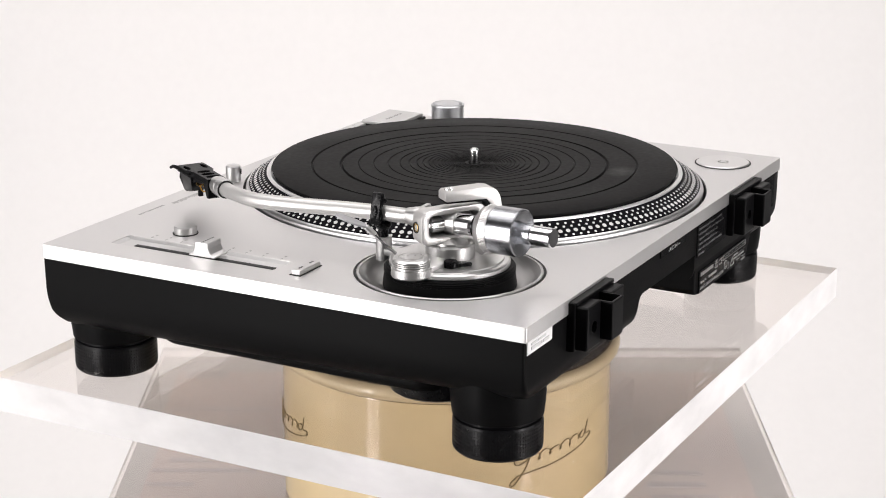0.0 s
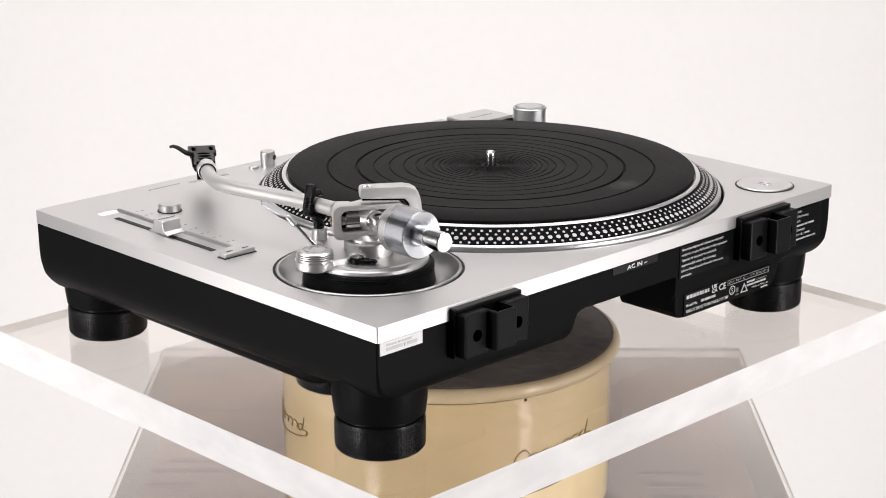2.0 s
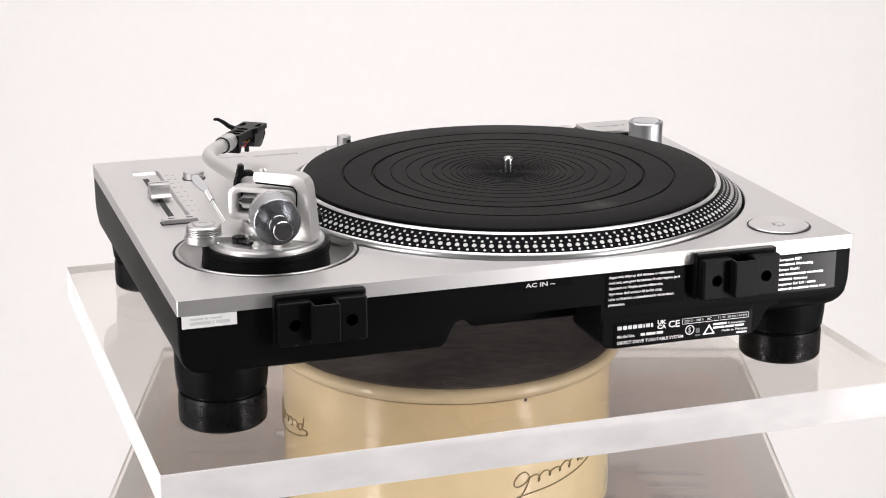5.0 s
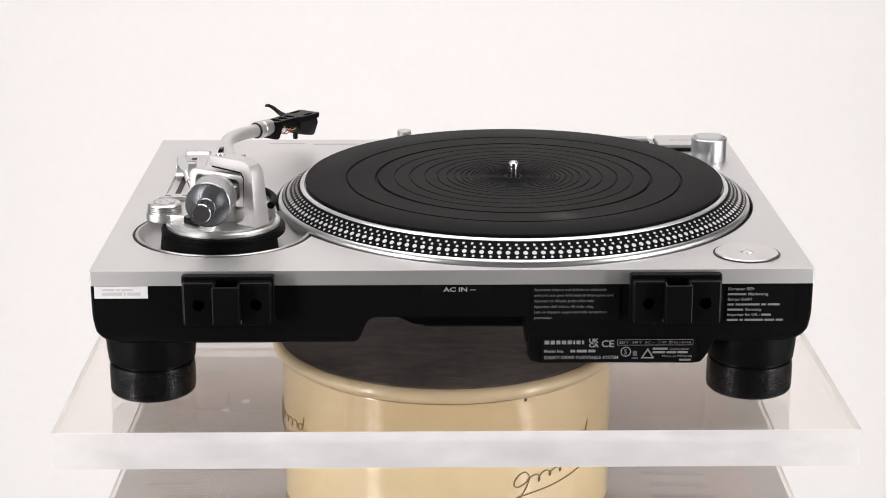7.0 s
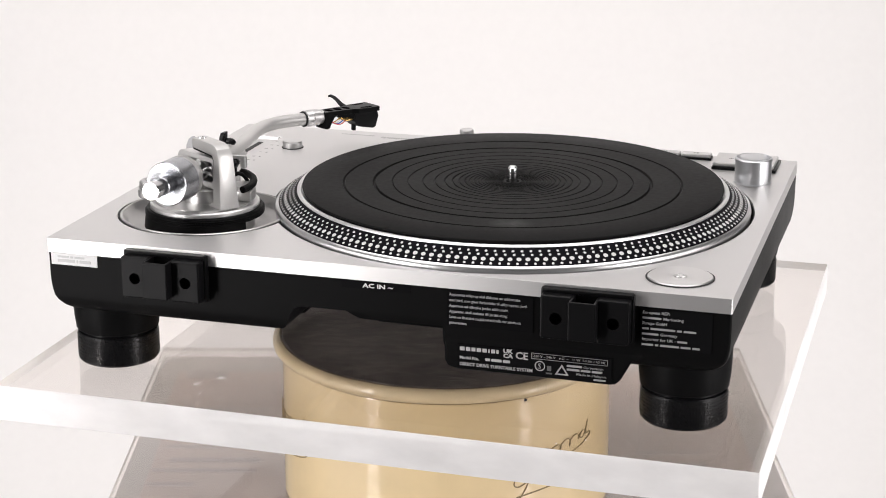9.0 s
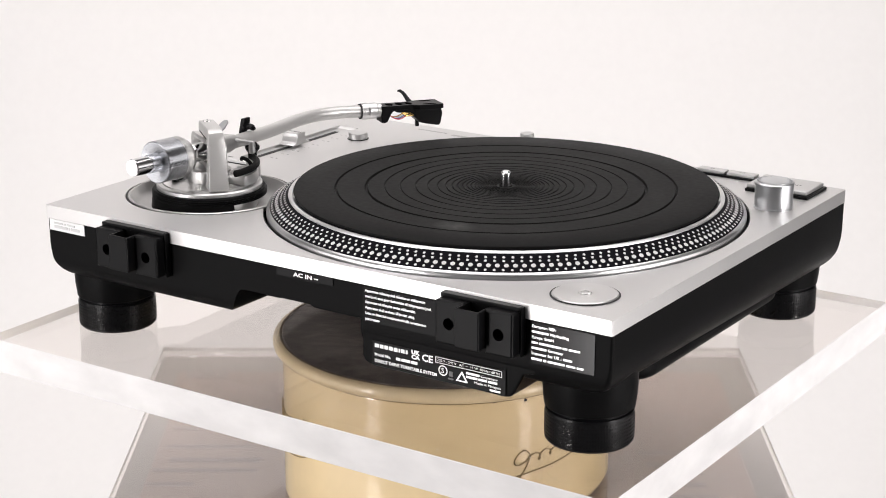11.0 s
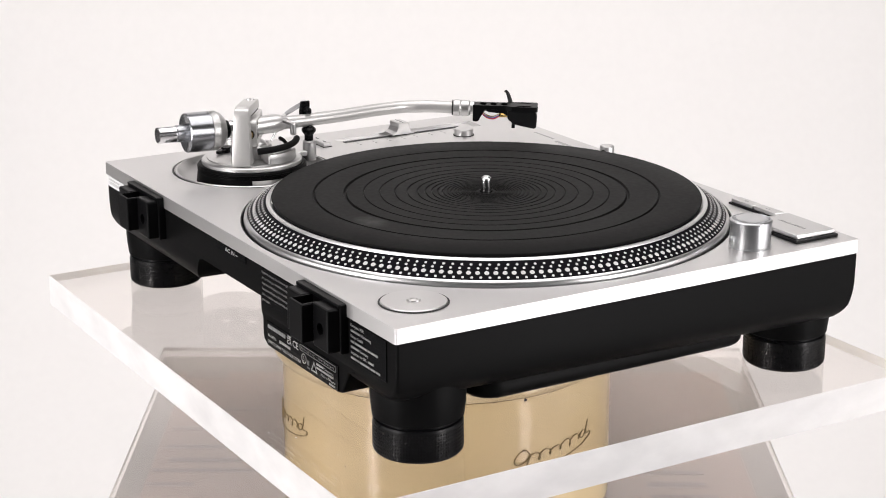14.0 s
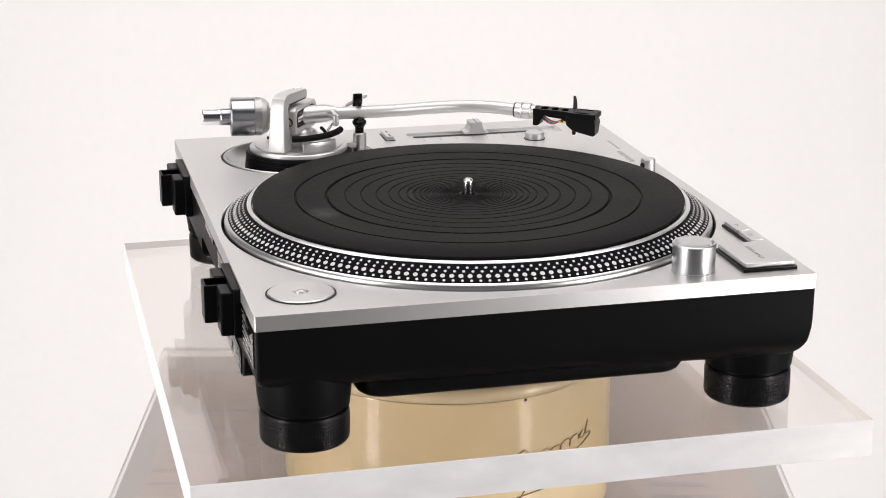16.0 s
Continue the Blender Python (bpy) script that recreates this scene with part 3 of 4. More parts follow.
def chassis():
    levels = [(-0.0096, 0.0002, 0.0016), (-0.030, 0.0003, 0.0018), (-0.036, 0.0006, 0.0020), (-0.0415, 0.0013, 0.0025), (-0.0455, 0.0020, 0.003), (-0.0485, 0.0032, 0.004), (-0.051, 0.0047, 0.005), (-0.0535, 0.0068, 0.006), (-0.0555, 0.0100, 0.008), (-0.0565, 0.0140, 0.010), (-0.0570, 0.0200, 0.013)]
    bm = bmesh.new()
    rings = []
    for z, inset, r in levels:
        rings.append([bm.verts.new((x, y, z)) for x, y in rounded(-HW + inset, HW - inset, -HD + inset, HD - max(0.0010, inset * 0.4), r, 6)])
        for v in rings[-1]:
            v.co.z += 0.155 * (-0.0096 - z) * min(1.0, max(0.0, (v.co.y - 0.085) / 0.080))
    for a, b in zip(rings, rings[1:]):
        for i in range(len(a)):
            bm.faces.new((a[i], a[(i + 1) % len(a)], b[(i + 1) % len(a)], b[i]))
    bm.faces.new(rings[0])
    bm.faces.new(rings[-1])
    bmesh.ops.recalc_face_normals(bm, faces=bm.faces)
    body = part("chassis", bm, BLACK, turntable, "black moulded chassis with a cable recess", shift=LIFT)
    notch = prism([(0.068, -0.09), (0.0675, -0.0520), (0.0625, -0.0490), (0.0592, -0.0460), (0.0570, -0.0410), (0.0550, -0.0360), (0.0525, -0.0325), (0.0485, -0.0310), (-0.0466, -0.0310), (-0.0466, -0.09)], 0.132, 0.20, "y")
    inner = prism([(0.070, -0.09), (0.066, -0.0505), (0.058, -0.0440), (0.046, -0.0400), (0.040, -0.0430), (0.022, -0.0515), (0.020, -0.09)], 0.045, 0.1325, "y")
    roof = box(-0.0465, 0.040, 0.133, 0.1655, -0.033, -0.020, 0)
    for q in (notch, inner, roof):
        moved(q, Matrix.Translation((0, 0, LIFT)))
    cut(body, notch, inner, roof)
    pan = bevelled(prism(rounded(-0.2150, 0.2150, -0.0985, 0.112, 0.018, 8), -0.0588, -0.044, "z"), 0.0062, 4, 60)
    for v in pan.verts:
        v.co.z -= 0.0042 * (0.215 - v.co.x) / 0.43
    belly = tt("belly", pan, BLACK)
    recess = prism([(0.072, -0.09), (0.072, -0.040), (0.018, -0.040), (0.018, -0.09)], 0.045, 0.1325, "y")
    cut(belly, moved(recess, Matrix.Translation((0, 0, LIFT))))
    tt("arm_housing", lathe([(0.0, -0.0660), (0.0275, -0.0660), (0.0294, -0.0646), (0.0300, -0.0620), (0.0300, -0.0450), (0.0, -0.0450)], 64, 0.1800, 0.0930), GLOSS)
    # phono sockets on the underside: metal collar, pale insulator, hollow pin
    for x, y in ((0.1397, 0.0965), (0.1517, 0.1119)):
        jack = tt("phono_socket", lathe([(0.0042, -0.0500), (0.0042, -0.0618), (0.0038, -0.0626), (0.0030, -0.0626), (0.0029, -0.0600), (0.0, -0.0600)], 32, x, y, cap=False), CHROME, label="round silver phono socket")
        tt("insulator", lathe([(0.0029, -0.0598), (0.0028, -0.0619), (0.0013, -0.0619), (0.0012, -0.0604), (0.0, -0.0604)], 24, x, y, cap=False), PAPER, jack)
    tt("socket_block", prism([(-0.0478, -0.020), (-0.0474, -0.0570), (-0.0495, -0.0610), (-0.0535, -0.0622), (-0.1530, -0.0630), (-0.1572, -0.0622), (-0.1600, -0.0590), (-0.1668, -0.0462), (-0.175, -0.0440), (-0.175, -0.020)], 0.125, HD - 0.0012, "y", 0.0012), BLACK, label="black moulded block carrying the rating label")
    for x in (-0.002, 0.014):
        tt("socket", box(x - 0.005, x + 0.005, 0.128, 0.1345, -0.031, -0.022, 0.0006), GLOSS, body)


def feet():
    def foot(x, y):
        f = tt("foot", lathe([(0.0, FOOT), (0.0262, FOOT), (0.0274, FOOT + 0.0015), (0.0274, FOOT + 0.0190), (0.0268, FOOT + 0.0203), (0.0250, FOOT + 0.0205), (0.0250, FOOT + 0.024), (0.0, FOOT + 0.024)], 64, x, y), GLOSS, label="black knurled rubber foot")
        rows = bmesh.new()
        for k in range(96):
            a = 2 * math.pi * k / 96
            for j in range(7):
                z = FOOT + 0.0026 + j * 0.0023
                c, s = math.cos(a), math.sin(a)
                ring = []
                for da, dz, r in ((-0.016, 0, 0.0273), (0.016, 0, 0.0273), (0.016, 0.0017, 0.0273), (-0.016, 0.0017, 0.0273)):
                    ring.append(rows.verts.new((x + r * math.cos(a + da), y + r * math.sin(a + da), z + dz)))
                tip = rows.verts.new((x + 0.0277 * c, y + 0.0277 * s, z + 0.00085))
                for i in range(4):
                    rows.faces.new((ring[i], ring[(i + 1) % 4], tip))
        tagged(tt("knurling", rows, KNURL, f, smooth=10), kind="stuff")
        tt("foot_boss", lathe([(0.0, -0.0680), (0.0270, -0.0680), (0.0279, -0.0672), (0.0282, -0.064), (0.0288, -0.0595), (0.0289, -0.0565), (0.0291, -0.0540), (0.0291, -0.050), (0.0292, -0.040), (0, -0.040)], 64, x, y), BLACK, f)

    for sx in (1, -1):
        foot(0.1945 * sx, 0.1422)
        foot(0.1898 * sx, -0.1482)


def platter():
    p = tt("platter", lathe([(0.164, -0.006), (0.1664, -0.004), (0.1670, 0.0004), (0.1666, 0.0020), (0.1656, 0.0032), (0.1646, 0.0037), (0.1643, 0.0034), (0.1640, 0.0036), (0.1516, 0.0112), (0.1514, 0.0122), (0.1506, 0.0127), (0.1490, 0.0132), (0.1483, 0.0130), (0.1480, 0.0112), (0.0, 0.0112)], 180, SPX, SPY), RIM, label="polished aluminium platter with a dotted strobe rim", smooth=32)
    inner, outer = Vector((0.1514, 0, 0.0119)), Vector((0.1643, 0, 0.0040))
    tt("strobe_band", lathe([(outer.x - 0.0001, outer.z - 0.0004), (outer.x, outer.z), (inner.x, inner.z), (inner.x, inner.z - 0.0004)], 180, SPX, SPY, cap=False), STROBE, p, "black strobe band")
    dots = bmesh.new()
    slope = (outer - inner).normalized()
    up = Vector((-slope.z, 0, slope.x))
    for u, count, size in ((0.20, 172, 0.00096), (0.40, 175, 0.00096), (0.645, 180, 0.00164), (0.89, 184, 0.00096)):
        base = inner.lerp(outer, u)
        for i in range(count):
            spin = Matrix.Translation((SPX, SPY, 0)) @ Matrix.Rotation(2 * math.pi * i / count, 4, "Z")
            top, low = [], []
            for k in range(10):
                a = 2 * math.pi * k / 10
                q = base + slope * (size * math.cos(a)) + Vector((0, size * math.sin(a), 0))
                low.append(dots.verts.new(spin @ (q - up * 0.0001)))
                top.append(dots.verts.new(spin @ (base + (q - base) * 0.9 + up * 0.0002)))
            dots.faces.new(top)
            for k in range(10):
                dots.faces.new((low[k], low[(k + 1) % 10], top[(k + 1) % 10], top[k]))
    tagged(tt("strobe_dots", dots, DOT, p, "rows of bright strobe dots"), kind="stuff")
    tt("spindle", lathe([(0.0036, 0.0112), (0.0036, 0.0235), (0.0033, 0.0250), (0.0022, 0.0262), (0.0, 0.0266)], 32, SPX, SPY), CHROME, p, "chrome centre spindle")


def tonearm():
    base = tt("arm_base", lathe([(0.0, -0.0002), (0.0405, -0.0002), (0.041, 0.0003), (0.0405, 0.0045), (0.0398, 0.0052), (0.0, 0.0052)], 96, CX, CY), BLACK, label="black ribbed height ring of the tonearm")
    tt("arm_core", lathe([(0.0, -0.0088), (0.034, -0.0088), (0.034, 0.0), (0.0, 0.0)], 64, CX, CY), SATIN, base)
    skirt = bmesh.new()
    rows = []
    for k in range(65):
        a = radians(-98 + 253 * k / 64)
        rows.append([skirt.verts.new((CX + r * math.cos(a), CY + r * math.sin(a), z)) for r, z in ((0.0345, -0.0088), (0.0416, -0.0088), (0.0420, -0.0080), (0.0410, 0.0002), (0.0345, 0.0002))])
    for p, q in zip(rows, rows[1:]):
        for k in range(5):
            skirt.faces.new((p[k], p[(k + 1) % 5], q[(k + 1) % 5], q[k]))
    skirt.faces.new(rows[0])
    skirt.faces.new(rows[-1])
    bmesh.ops.recalc_face_normals(skirt, faces=skirt.faces)
    tt("ring_skirt", skirt, BLACK, base)
    for z in (0.0012, 0.0024, 0.0036):
        tt("rib", lathe([(0.0404, z - 0.0004), (0.0412, z), (0.0404, z + 0.0004)], 96, CX, CY, cap=False), BLACK, base)
    tt("arm_disc", lathe([(0.0, 0.0050), (0.0375, 0.0050), (0.0378, 0.0056), (0.0378, 0.0078), (0.0368, 0.0086), (0.0340, 0.0090), (0.0335, 0.0098), (0.0, 0.0100)], 96, CX, CY), SATIN, base, "stepped satin silver disc")
    tt("pivot_post", lathe([(0.0154, 0.0096), (0.0154, 0.0182), (0.0148, 0.0190), (0.0128, 0.0191), (0.0124, 0.0184), (0.0118, 0.0184), (0.0112, 0.0200), (0.0070, 0.0224), (0.0, 0.0230)], 64, CX, CY), SATIN, base)
    # anti-skating knob on its bracket
    ax, ay = 0.1910, 0.0812
    tt("skate_bracket", joined(prism([(0.163, 0.076), (0.188, 0.0715), (0.1925, 0.0910), (0.165, 0.098)], 0.0085, 0.0130, "z", 0.0008), lathe([(0.0, 0.0072), (0.0120, 0.0072), (0.0124, 0.0080), (0.0124, 0.0126), (0, 0.0126)], 48, ax, ay)), SATIN, base)
    tt("skate_dial", lathe([(0.0108, 0.0126), (0.0108, 0.0132), (0.0114, 0.0134), (0.0114, 0.0141), (0.0099, 0.0144), (0.0114, 0.0147), (0.0114, 0.0154), (0.0099, 0.0157), (0.0114, 0.0160), (0.0114, 0.0166), (0.0099, 0.0169), (0.0112, 0.0172), (0.0110, 0.0180), (0.0100, 0.0187), (0.0078, 0.0191), (0.0075, 0.0187), (0.0070, 0.0187), (0.0066, 0.0193), (0.0028, 0.0196), (0.0025, 0.0192), (0, 0.0192)], 64, ax, ay), SATIN, base, "ribbed silver anti-skating dial")
    # lock lever and small black fittings on the disc
    lx, ly = 0.1717, 0.0979
    wing = prism([(-0.0030, -0.0038), (0.0050, -0.0034), (0.0120, -0.0016), (0.0130, 0.0000), (0.0120, 0.0016), (0.0050, 0.0030), (-0.0030, 0.0036)], 0.0104, 0.0126, "z", 0.0006)
    tt("lock_lever", joined(lathe([(0.0, 0.0098), (0.0046, 0.0098), (0.0046, 0.0128), (0.0040, 0.0137), (0, 0.0137)], 32, lx, ly), moved(wing, Matrix.Translation((lx, ly, 0)) @ Matrix.Rotation(radians(120), 4, "Z"))), GLOSS, base, "small black locking lever")
    # cue lift: silver drum with a black curved bar
    def arc_strip(r0, r1, a0, a1, n=14):
        ways = [radians(a0 + (a1 - a0) * i / n) for i in range(n + 1)]
        return [(CX + r1 * math.cos(a), CY + r1 * math.sin(a)) for a in ways] + [(CX + r0 * math.cos(a), CY + r0 * math.sin(a)) for a in reversed(ways)]

    tt("lift_drum", joined(prism(arc_strip(0.0165, 0.0352, 176, 226), 0.0098, 0.0176, "z", 0.0014, 3), prism(arc_strip(0.020, 0.033, 182, 220), 0.0170, 0.0194, "z", 0.0006)), SATIN, base, "curved silver block of the cueing lift")
    arc = [(CX + 0.0341 * math.cos(radians(a)), CY + 0.0341 * math.sin(radians(a)), 0.0206 + 0.0016 * (a - 165) / 73) for a in range(163, 245, 8)]
    tt("lift_bar", joined(sweep(arc, 0.0025, 12, sub=3), sweep([(0.1270, 0.0672, 0.0185), (0.1292, 0.0700, 0.0235), (0.1325, 0.0715, 0.0250), (0.1350, 0.0700, 0.0235)], 0.0014, 8)), RUBBER, base, "black curved cueing bar")
    # cue lever: thin rod, round sleeve, flat blade
    foot, neck, bend, tip = Vector((0.1727, 0.0600, 0.0128)), Vector((0.1786, 0.0486, 0.0249)), Vector((0.1812, 0.0432, 0.0306)), Vector((0.1863, 0.0252, 0.0369))
    tt("cue_lever", sweep([foot, neck, bend], 0.0011, 12), CHROME, base, "thin chrome cueing lever")
    tt("lever_sleeve", lay(lathe([(0, 0), (0.0017, 0), (0.0019, 0.0004), (0.0019, 0.0072), (0.0014, 0.0082), (0, 0.0082)], 20), neck, bend), SATIN, base)
    reach = (tip - bend).length
    pad = prism([(-0.0012, -0.002), (0.0012, -0.002), (0.0030, 0.0030), (0.0036, 0.0090), (0.0030, reach - 0.003), (0.0012, reach), (-0.0012, reach), (-0.0030, reach - 0.003), (-0.0036, 0.0090), (-0.0030, 0.0030)], -0.0007, 0.0007, "z", 0.0004)
    ahead = (tip - bend).normalized()
    side = ahead.cross(Vector((0.12, 0, 1))).normalized()
    moved(pad, Matrix.Translation(bend) @ Matrix((side, ahead, side.cross(ahead))).transposed().to_4x4())
    tt("lever_pad", pad, BLADE, base, "flat silver cueing lever blade")
    # arm rest: silver foot, black open clip round the tube
    px, py = 0.1503, 0.0384
    rest = tt("rest_post", joined(lathe([(0.0, 0.0005), (0.0052, 0.0005), (0.0052, 0.0150), (0.0046, 0.0158), (0, 0.0158)], 32, px, py), prism([(0.1465, 0.040), (0.1545, 0.040), (0.1600, 0.060), (0.1480, 0.060)], 0.0045, 0.0085, "z", 0.0006)), SATIN, base)
    clip = [lathe([(0.0, 0.0155), (0.0034, 0.0155), (0.0034, 0.0200), (0.0054, 0.0228), (0.0056, 0.0246), (0.0040, 0.0262), (0, 0.0266)], 20, px + 0.0005, py)]
    hook = [(0.1526 + 0.0070 * math.cos(radians(a)), py, 0.0320 + 0.0072 * math.sin(radians(a))) for a in range(-140, 131, 18)]
    clip.append(sweep(hook, [0.0012] + [0.0023] * (len(hook) - 2) + [0.0012], 10, sub=2))
    tab = prism([(0.1565, 0.0300), (0.1605, 0.0250), (0.1615, 0.0300), (0.1600, 0.0370), (0.1580, 0.0452), (0.1548, 0.0455), (0.1552, 0.0385), (0.1580, 0.0350)], py - 0.0036, py + 0.0036, "y", 0.0007)
    clip.append(tab)
    tt("arm_clip", joined(*clip), GLOSS, rest, "black plastic arm clip")


def gimbal():
    turn = Matrix.Translation((CX, CY, 0)) @ Matrix.Rotation(radians(-38), 4, "Z")
    # a deep rounded frame, crowned on top, round the arm's root
    def loop(x0, x1, z0, z1, r, crown):
        return [(x, z + (crown * (1 - (2 * (x - x0) / (x1 - x0) - 1) ** 2) if z > (z0 + z1) / 2 else 0.0)) for x, z in rounded(x0, x1, z0, z1, r, 6)]

    g = bmesh.new()
    holes = ((0.0, -0.0066, loop(-0.0230, 0.0230, 0.0204, 0.0408, 0.0050, 0.0018), loop(-0.0178, 0.0178, 0.0250, 0.0378, 0.0030, 0.0012)),
             (1.0, 0.0054, loop(-0.0234, 0.0234, 0.0200, 0.0414, 0.0052, 0.0020), loop(-0.0178, 0.0178, 0.0248, 0.0380, 0.0030, 0.0012)))
    loops = [[[g.verts.new((x, y, z)) for x, z in way] for way in (out, gap)] for _, y, out, gap in holes]
    n = len(loops[0][0])
    for k in range(n):
        j = (k + 1) % n
        (bo, bi), (fo, fi) = loops
        for quad in ((bo[k], bo[j], fo[j], fo[k]), (bi[j], bi[k], fi[k], fi[j]), (fo[k], fo[j], fi[j], fi[k]), (bo[j], bo[k], bi[k], bi[j])):
            g.faces.new(quad)
    bmesh.ops.recalc_face_normals(g, faces=g.faces)
    bevelled(g, 0.0008, 2, 60)
    face = Matrix.Translation((CX, CY, 0)) @ Matrix.Rotation(radians(-31), 4, "Z")
    ring = tt("gimbal", moved(g, face), PALE, label="pale silver gimbal frame and arch", smooth=32)
    # black panel added to paint the dark opening inside the frame
    tt("frame_shade", moved(prism(rounded(-0.0176, 0.0176, 0.0252, 0.0376, 0.002, 3), -0.0058, -0.0040, "y"), face), HINGE, ring, "black panel standing in for the shade inside the frame")
    # the arch: a pillar with a bar over the frame
    prof = [(-0.0355, 0.0098), (-0.0180, 0.0098), (-0.0200, 0.0112), (-0.0240, 0.0130), (-0.0250, 0.0160), (-0.0252, 0.0420), (-0.0225, 0.0452), (0.0045, 0.0458), (0.0055, 0.0468), (0.0055, 0.0512), (0.0040, 0.0526), (-0.0215, 0.0530), (-0.0260, 0.0522), (-0.0295, 0.0502), (-0.0315, 0.0470), (-0.0325, 0.0430)]
    arch = prism(prof, -0.0072, 0.0072, "y", 0.0012, 3)
    for v in arch.verts:
        v.co.y *= 1.0 - 0.26 * max(0.0, (v.co.z - 0.012) / 0.040)
    tt("arch", moved(arch, turn), PALE, ring, "pale silver arch over the pivot")
    # black strip added under the arch to paint its shaded inner side
    shade_strip = prism([(-0.0251, 0.0160), (-0.0253, 0.0421), (-0.0226, 0.0453), (0.0040, 0.0459), (0.0040, 0.0447), (-0.0220, 0.0441), (-0.0240, 0.0414), (-0.0239, 0.0160)], -0.0050, 0.0052, "y")
    tt("arch_shade", moved(shade_strip, turn), BLACK, ring)
    x = turn @ Vector((0.0005, 0.0, 0.0522))
    tt("arch_screw", lathe([(0.0, 0.0520), (0.0032, 0.0520), (0.0030, 0.0532), (0.0012, 0.0532), (0.0010, 0.0526), (0, 0.0526)], 24, x.x, x.y), CHROME, ring)
    for s in (-0.0234, 0.0234):
        q, d = face @ Vector((s, -0.0015, 0.0310)), face.to_3x3() @ Vector((math.copysign(1, s), 0, 0))
        tt("bearing_screw", lay(lathe([(0, -0.0060), (0.0028, -0.0060), (0.0028, -0.0002), (0.0020, 0.0001), (0.0017, -0.0008), (0, -0.0008)], 24), q, q + d), GOLD, ring)
        tt("bearing_nut", lay(lathe([(0.0029, -0.0010), (0.0036, -0.0010), (0.0036, 0.0002), (0.0029, 0.0002), (0.0029, -0.0010)], 24, cap=False), q, q + d), GAP, ring)
    # arm tube with everything it carries
    arm = tt("tonearm", sweep([(0.1518, 0.0700, 0.0316), (0.1522, 0.0400, 0.0313), (0.1545, 0.0100, 0.0308), (0.1592, -0.0200, 0.0304), (0.1610, -0.0430, 0.0300), (0.1588, -0.0575, 0.0297), (0.1526, -0.0715, 0.0294), (0.1468, -0.0815, 0.0288), (0.1425, -0.0879, 0.0285)], 0.0049, 24), PALE, label="S-shaped satin silver tonearm")
    tt("arm_root", lay(lathe([(0.0, 0.0), (0.0066, 0.0), (0.0072, 0.001), (0.0070, 0.0270), (0.0062, 0.0310), (0.0050, 0.0360), (0.0, 0.0360)], 40), (0.1515, 0.0930, 0.0315), (0.1525, 0.0550, 0.0321)), SATIN, arm)
    pivot, end = Vector((0.1515, 0.0865, 0.0315)), Vector((0.1571, 0.1597, 0.0327))
    tt("arm_stub", lay(lathe([(0.0, 0.0), (0.0064, 0.0), (0.0066, 0.0010), (0.0066, 0.0165), (0.0058, 0.0180), (0.0050, 0.0184), (0.0050, 0.0300), (0.0, 0.0300)], 40), pivot, end), CHROME, arm, "silver rear tube of the arm")
    tt("stub_ring", lay(lathe([(0.0050, 0.0186), (0.0066, 0.0186), (0.0070, 0.0192), (0.0070, 0.0206), (0.0064, 0.0212), (0.0050, 0.0212)], 40, cap=False), pivot, end), GLOSS, arm)
    tt("axle", moved(lay(lathe([(0, 0), (0.0030, 0), (0.0030, 0.003), (0.0052, 0.0035), (0.0052, 0.0325), (0.0030, 0.033), (0.0030, 0.036), (0, 0.036)], 32), (-0.0180, -0.001, 0.0312), (0.0180, -0.001, 0.0312)), face), CHROME, arm)
    # counterweight: bodies turned round their own axis, from the pivot outwards
    axis = Matrix.Translation(pivot + Vector((0, 0, LIFT))) @ Vector((0, 0, 1)).rotation_difference((end - pivot).normalized()).to_matrix().to_4x4()

    def turned(name, bm, mat, label="", smooth=20):
        ob = part(name, bm, mat, arm, label, smooth)
        ob.matrix_basis = axis
        return ob

    turned("weight_ring", lathe([(0.0052, 0.0216), (0.0100, 0.0222), (0.0128, 0.0246), (0.0144, 0.0282), (0.0144, 0.0334), (0.0140, 0.0336), (0.0052, 0.0336)], 72), SATIN, "knurled silver dial of the counterweight")
    kn = joined(*[moved(box(0.0142, 0.0148, -0.00028, 0.00028, 0.0284, 0.0332, 0), Matrix.Rotation(2 * math.pi * i / 84, 4, "Z")) for i in range(84)])
    tagged(turned("weight_knurl", kn, SATIN), kind="stuff")
    turned("counterweight", lathe([(0.0052, 0.0336), (0.0142, 0.0336), (0.0148, 0.0341), (0.0148, 0.0512), (0.0142, 0.0519), (0.0136, 0.0519), (0.0066, 0.0499), (0.0064, 0.0590), (0.0060, 0.0596), (0.0, 0.0596)], 96), TURNED, "polished round counterweight", smooth=30)
    turned("weight_stub", lathe([(0.0, 0.0594), (0.0059, 0.0594), (0.0061, 0.0598), (0.0061, 0.0728), (0.0056, 0.0735), (0.0, 0.0735)], 64), CHROME, "polished chrome stub")
    # lift finger beside the tube with its hanging pin
    tt("lift_finger", joined(box(0.1310, 0.1500, 0.0588, 0.0622, 0.0328, 0.0352, 0.0006), lathe([(0, 0.0262), (0.0018, 0.0262), (0.0024, 0.0270), (0.0024, 0.0345), (0, 0.0345)], 24, 0.1328, 0.0604)), SATIN, arm)
    # headshell, in its own directions: s ahead, w to the right
    o = Vector((0.1425, -0.0879, 0.0285))
    ang = math.atan2(-0.832, -0.555)
    hs = Matrix.Translation(o) @ Matrix.Rotation(ang, 4, "Z") @ Matrix.Rotation(radians(1.2), 4, "Y")
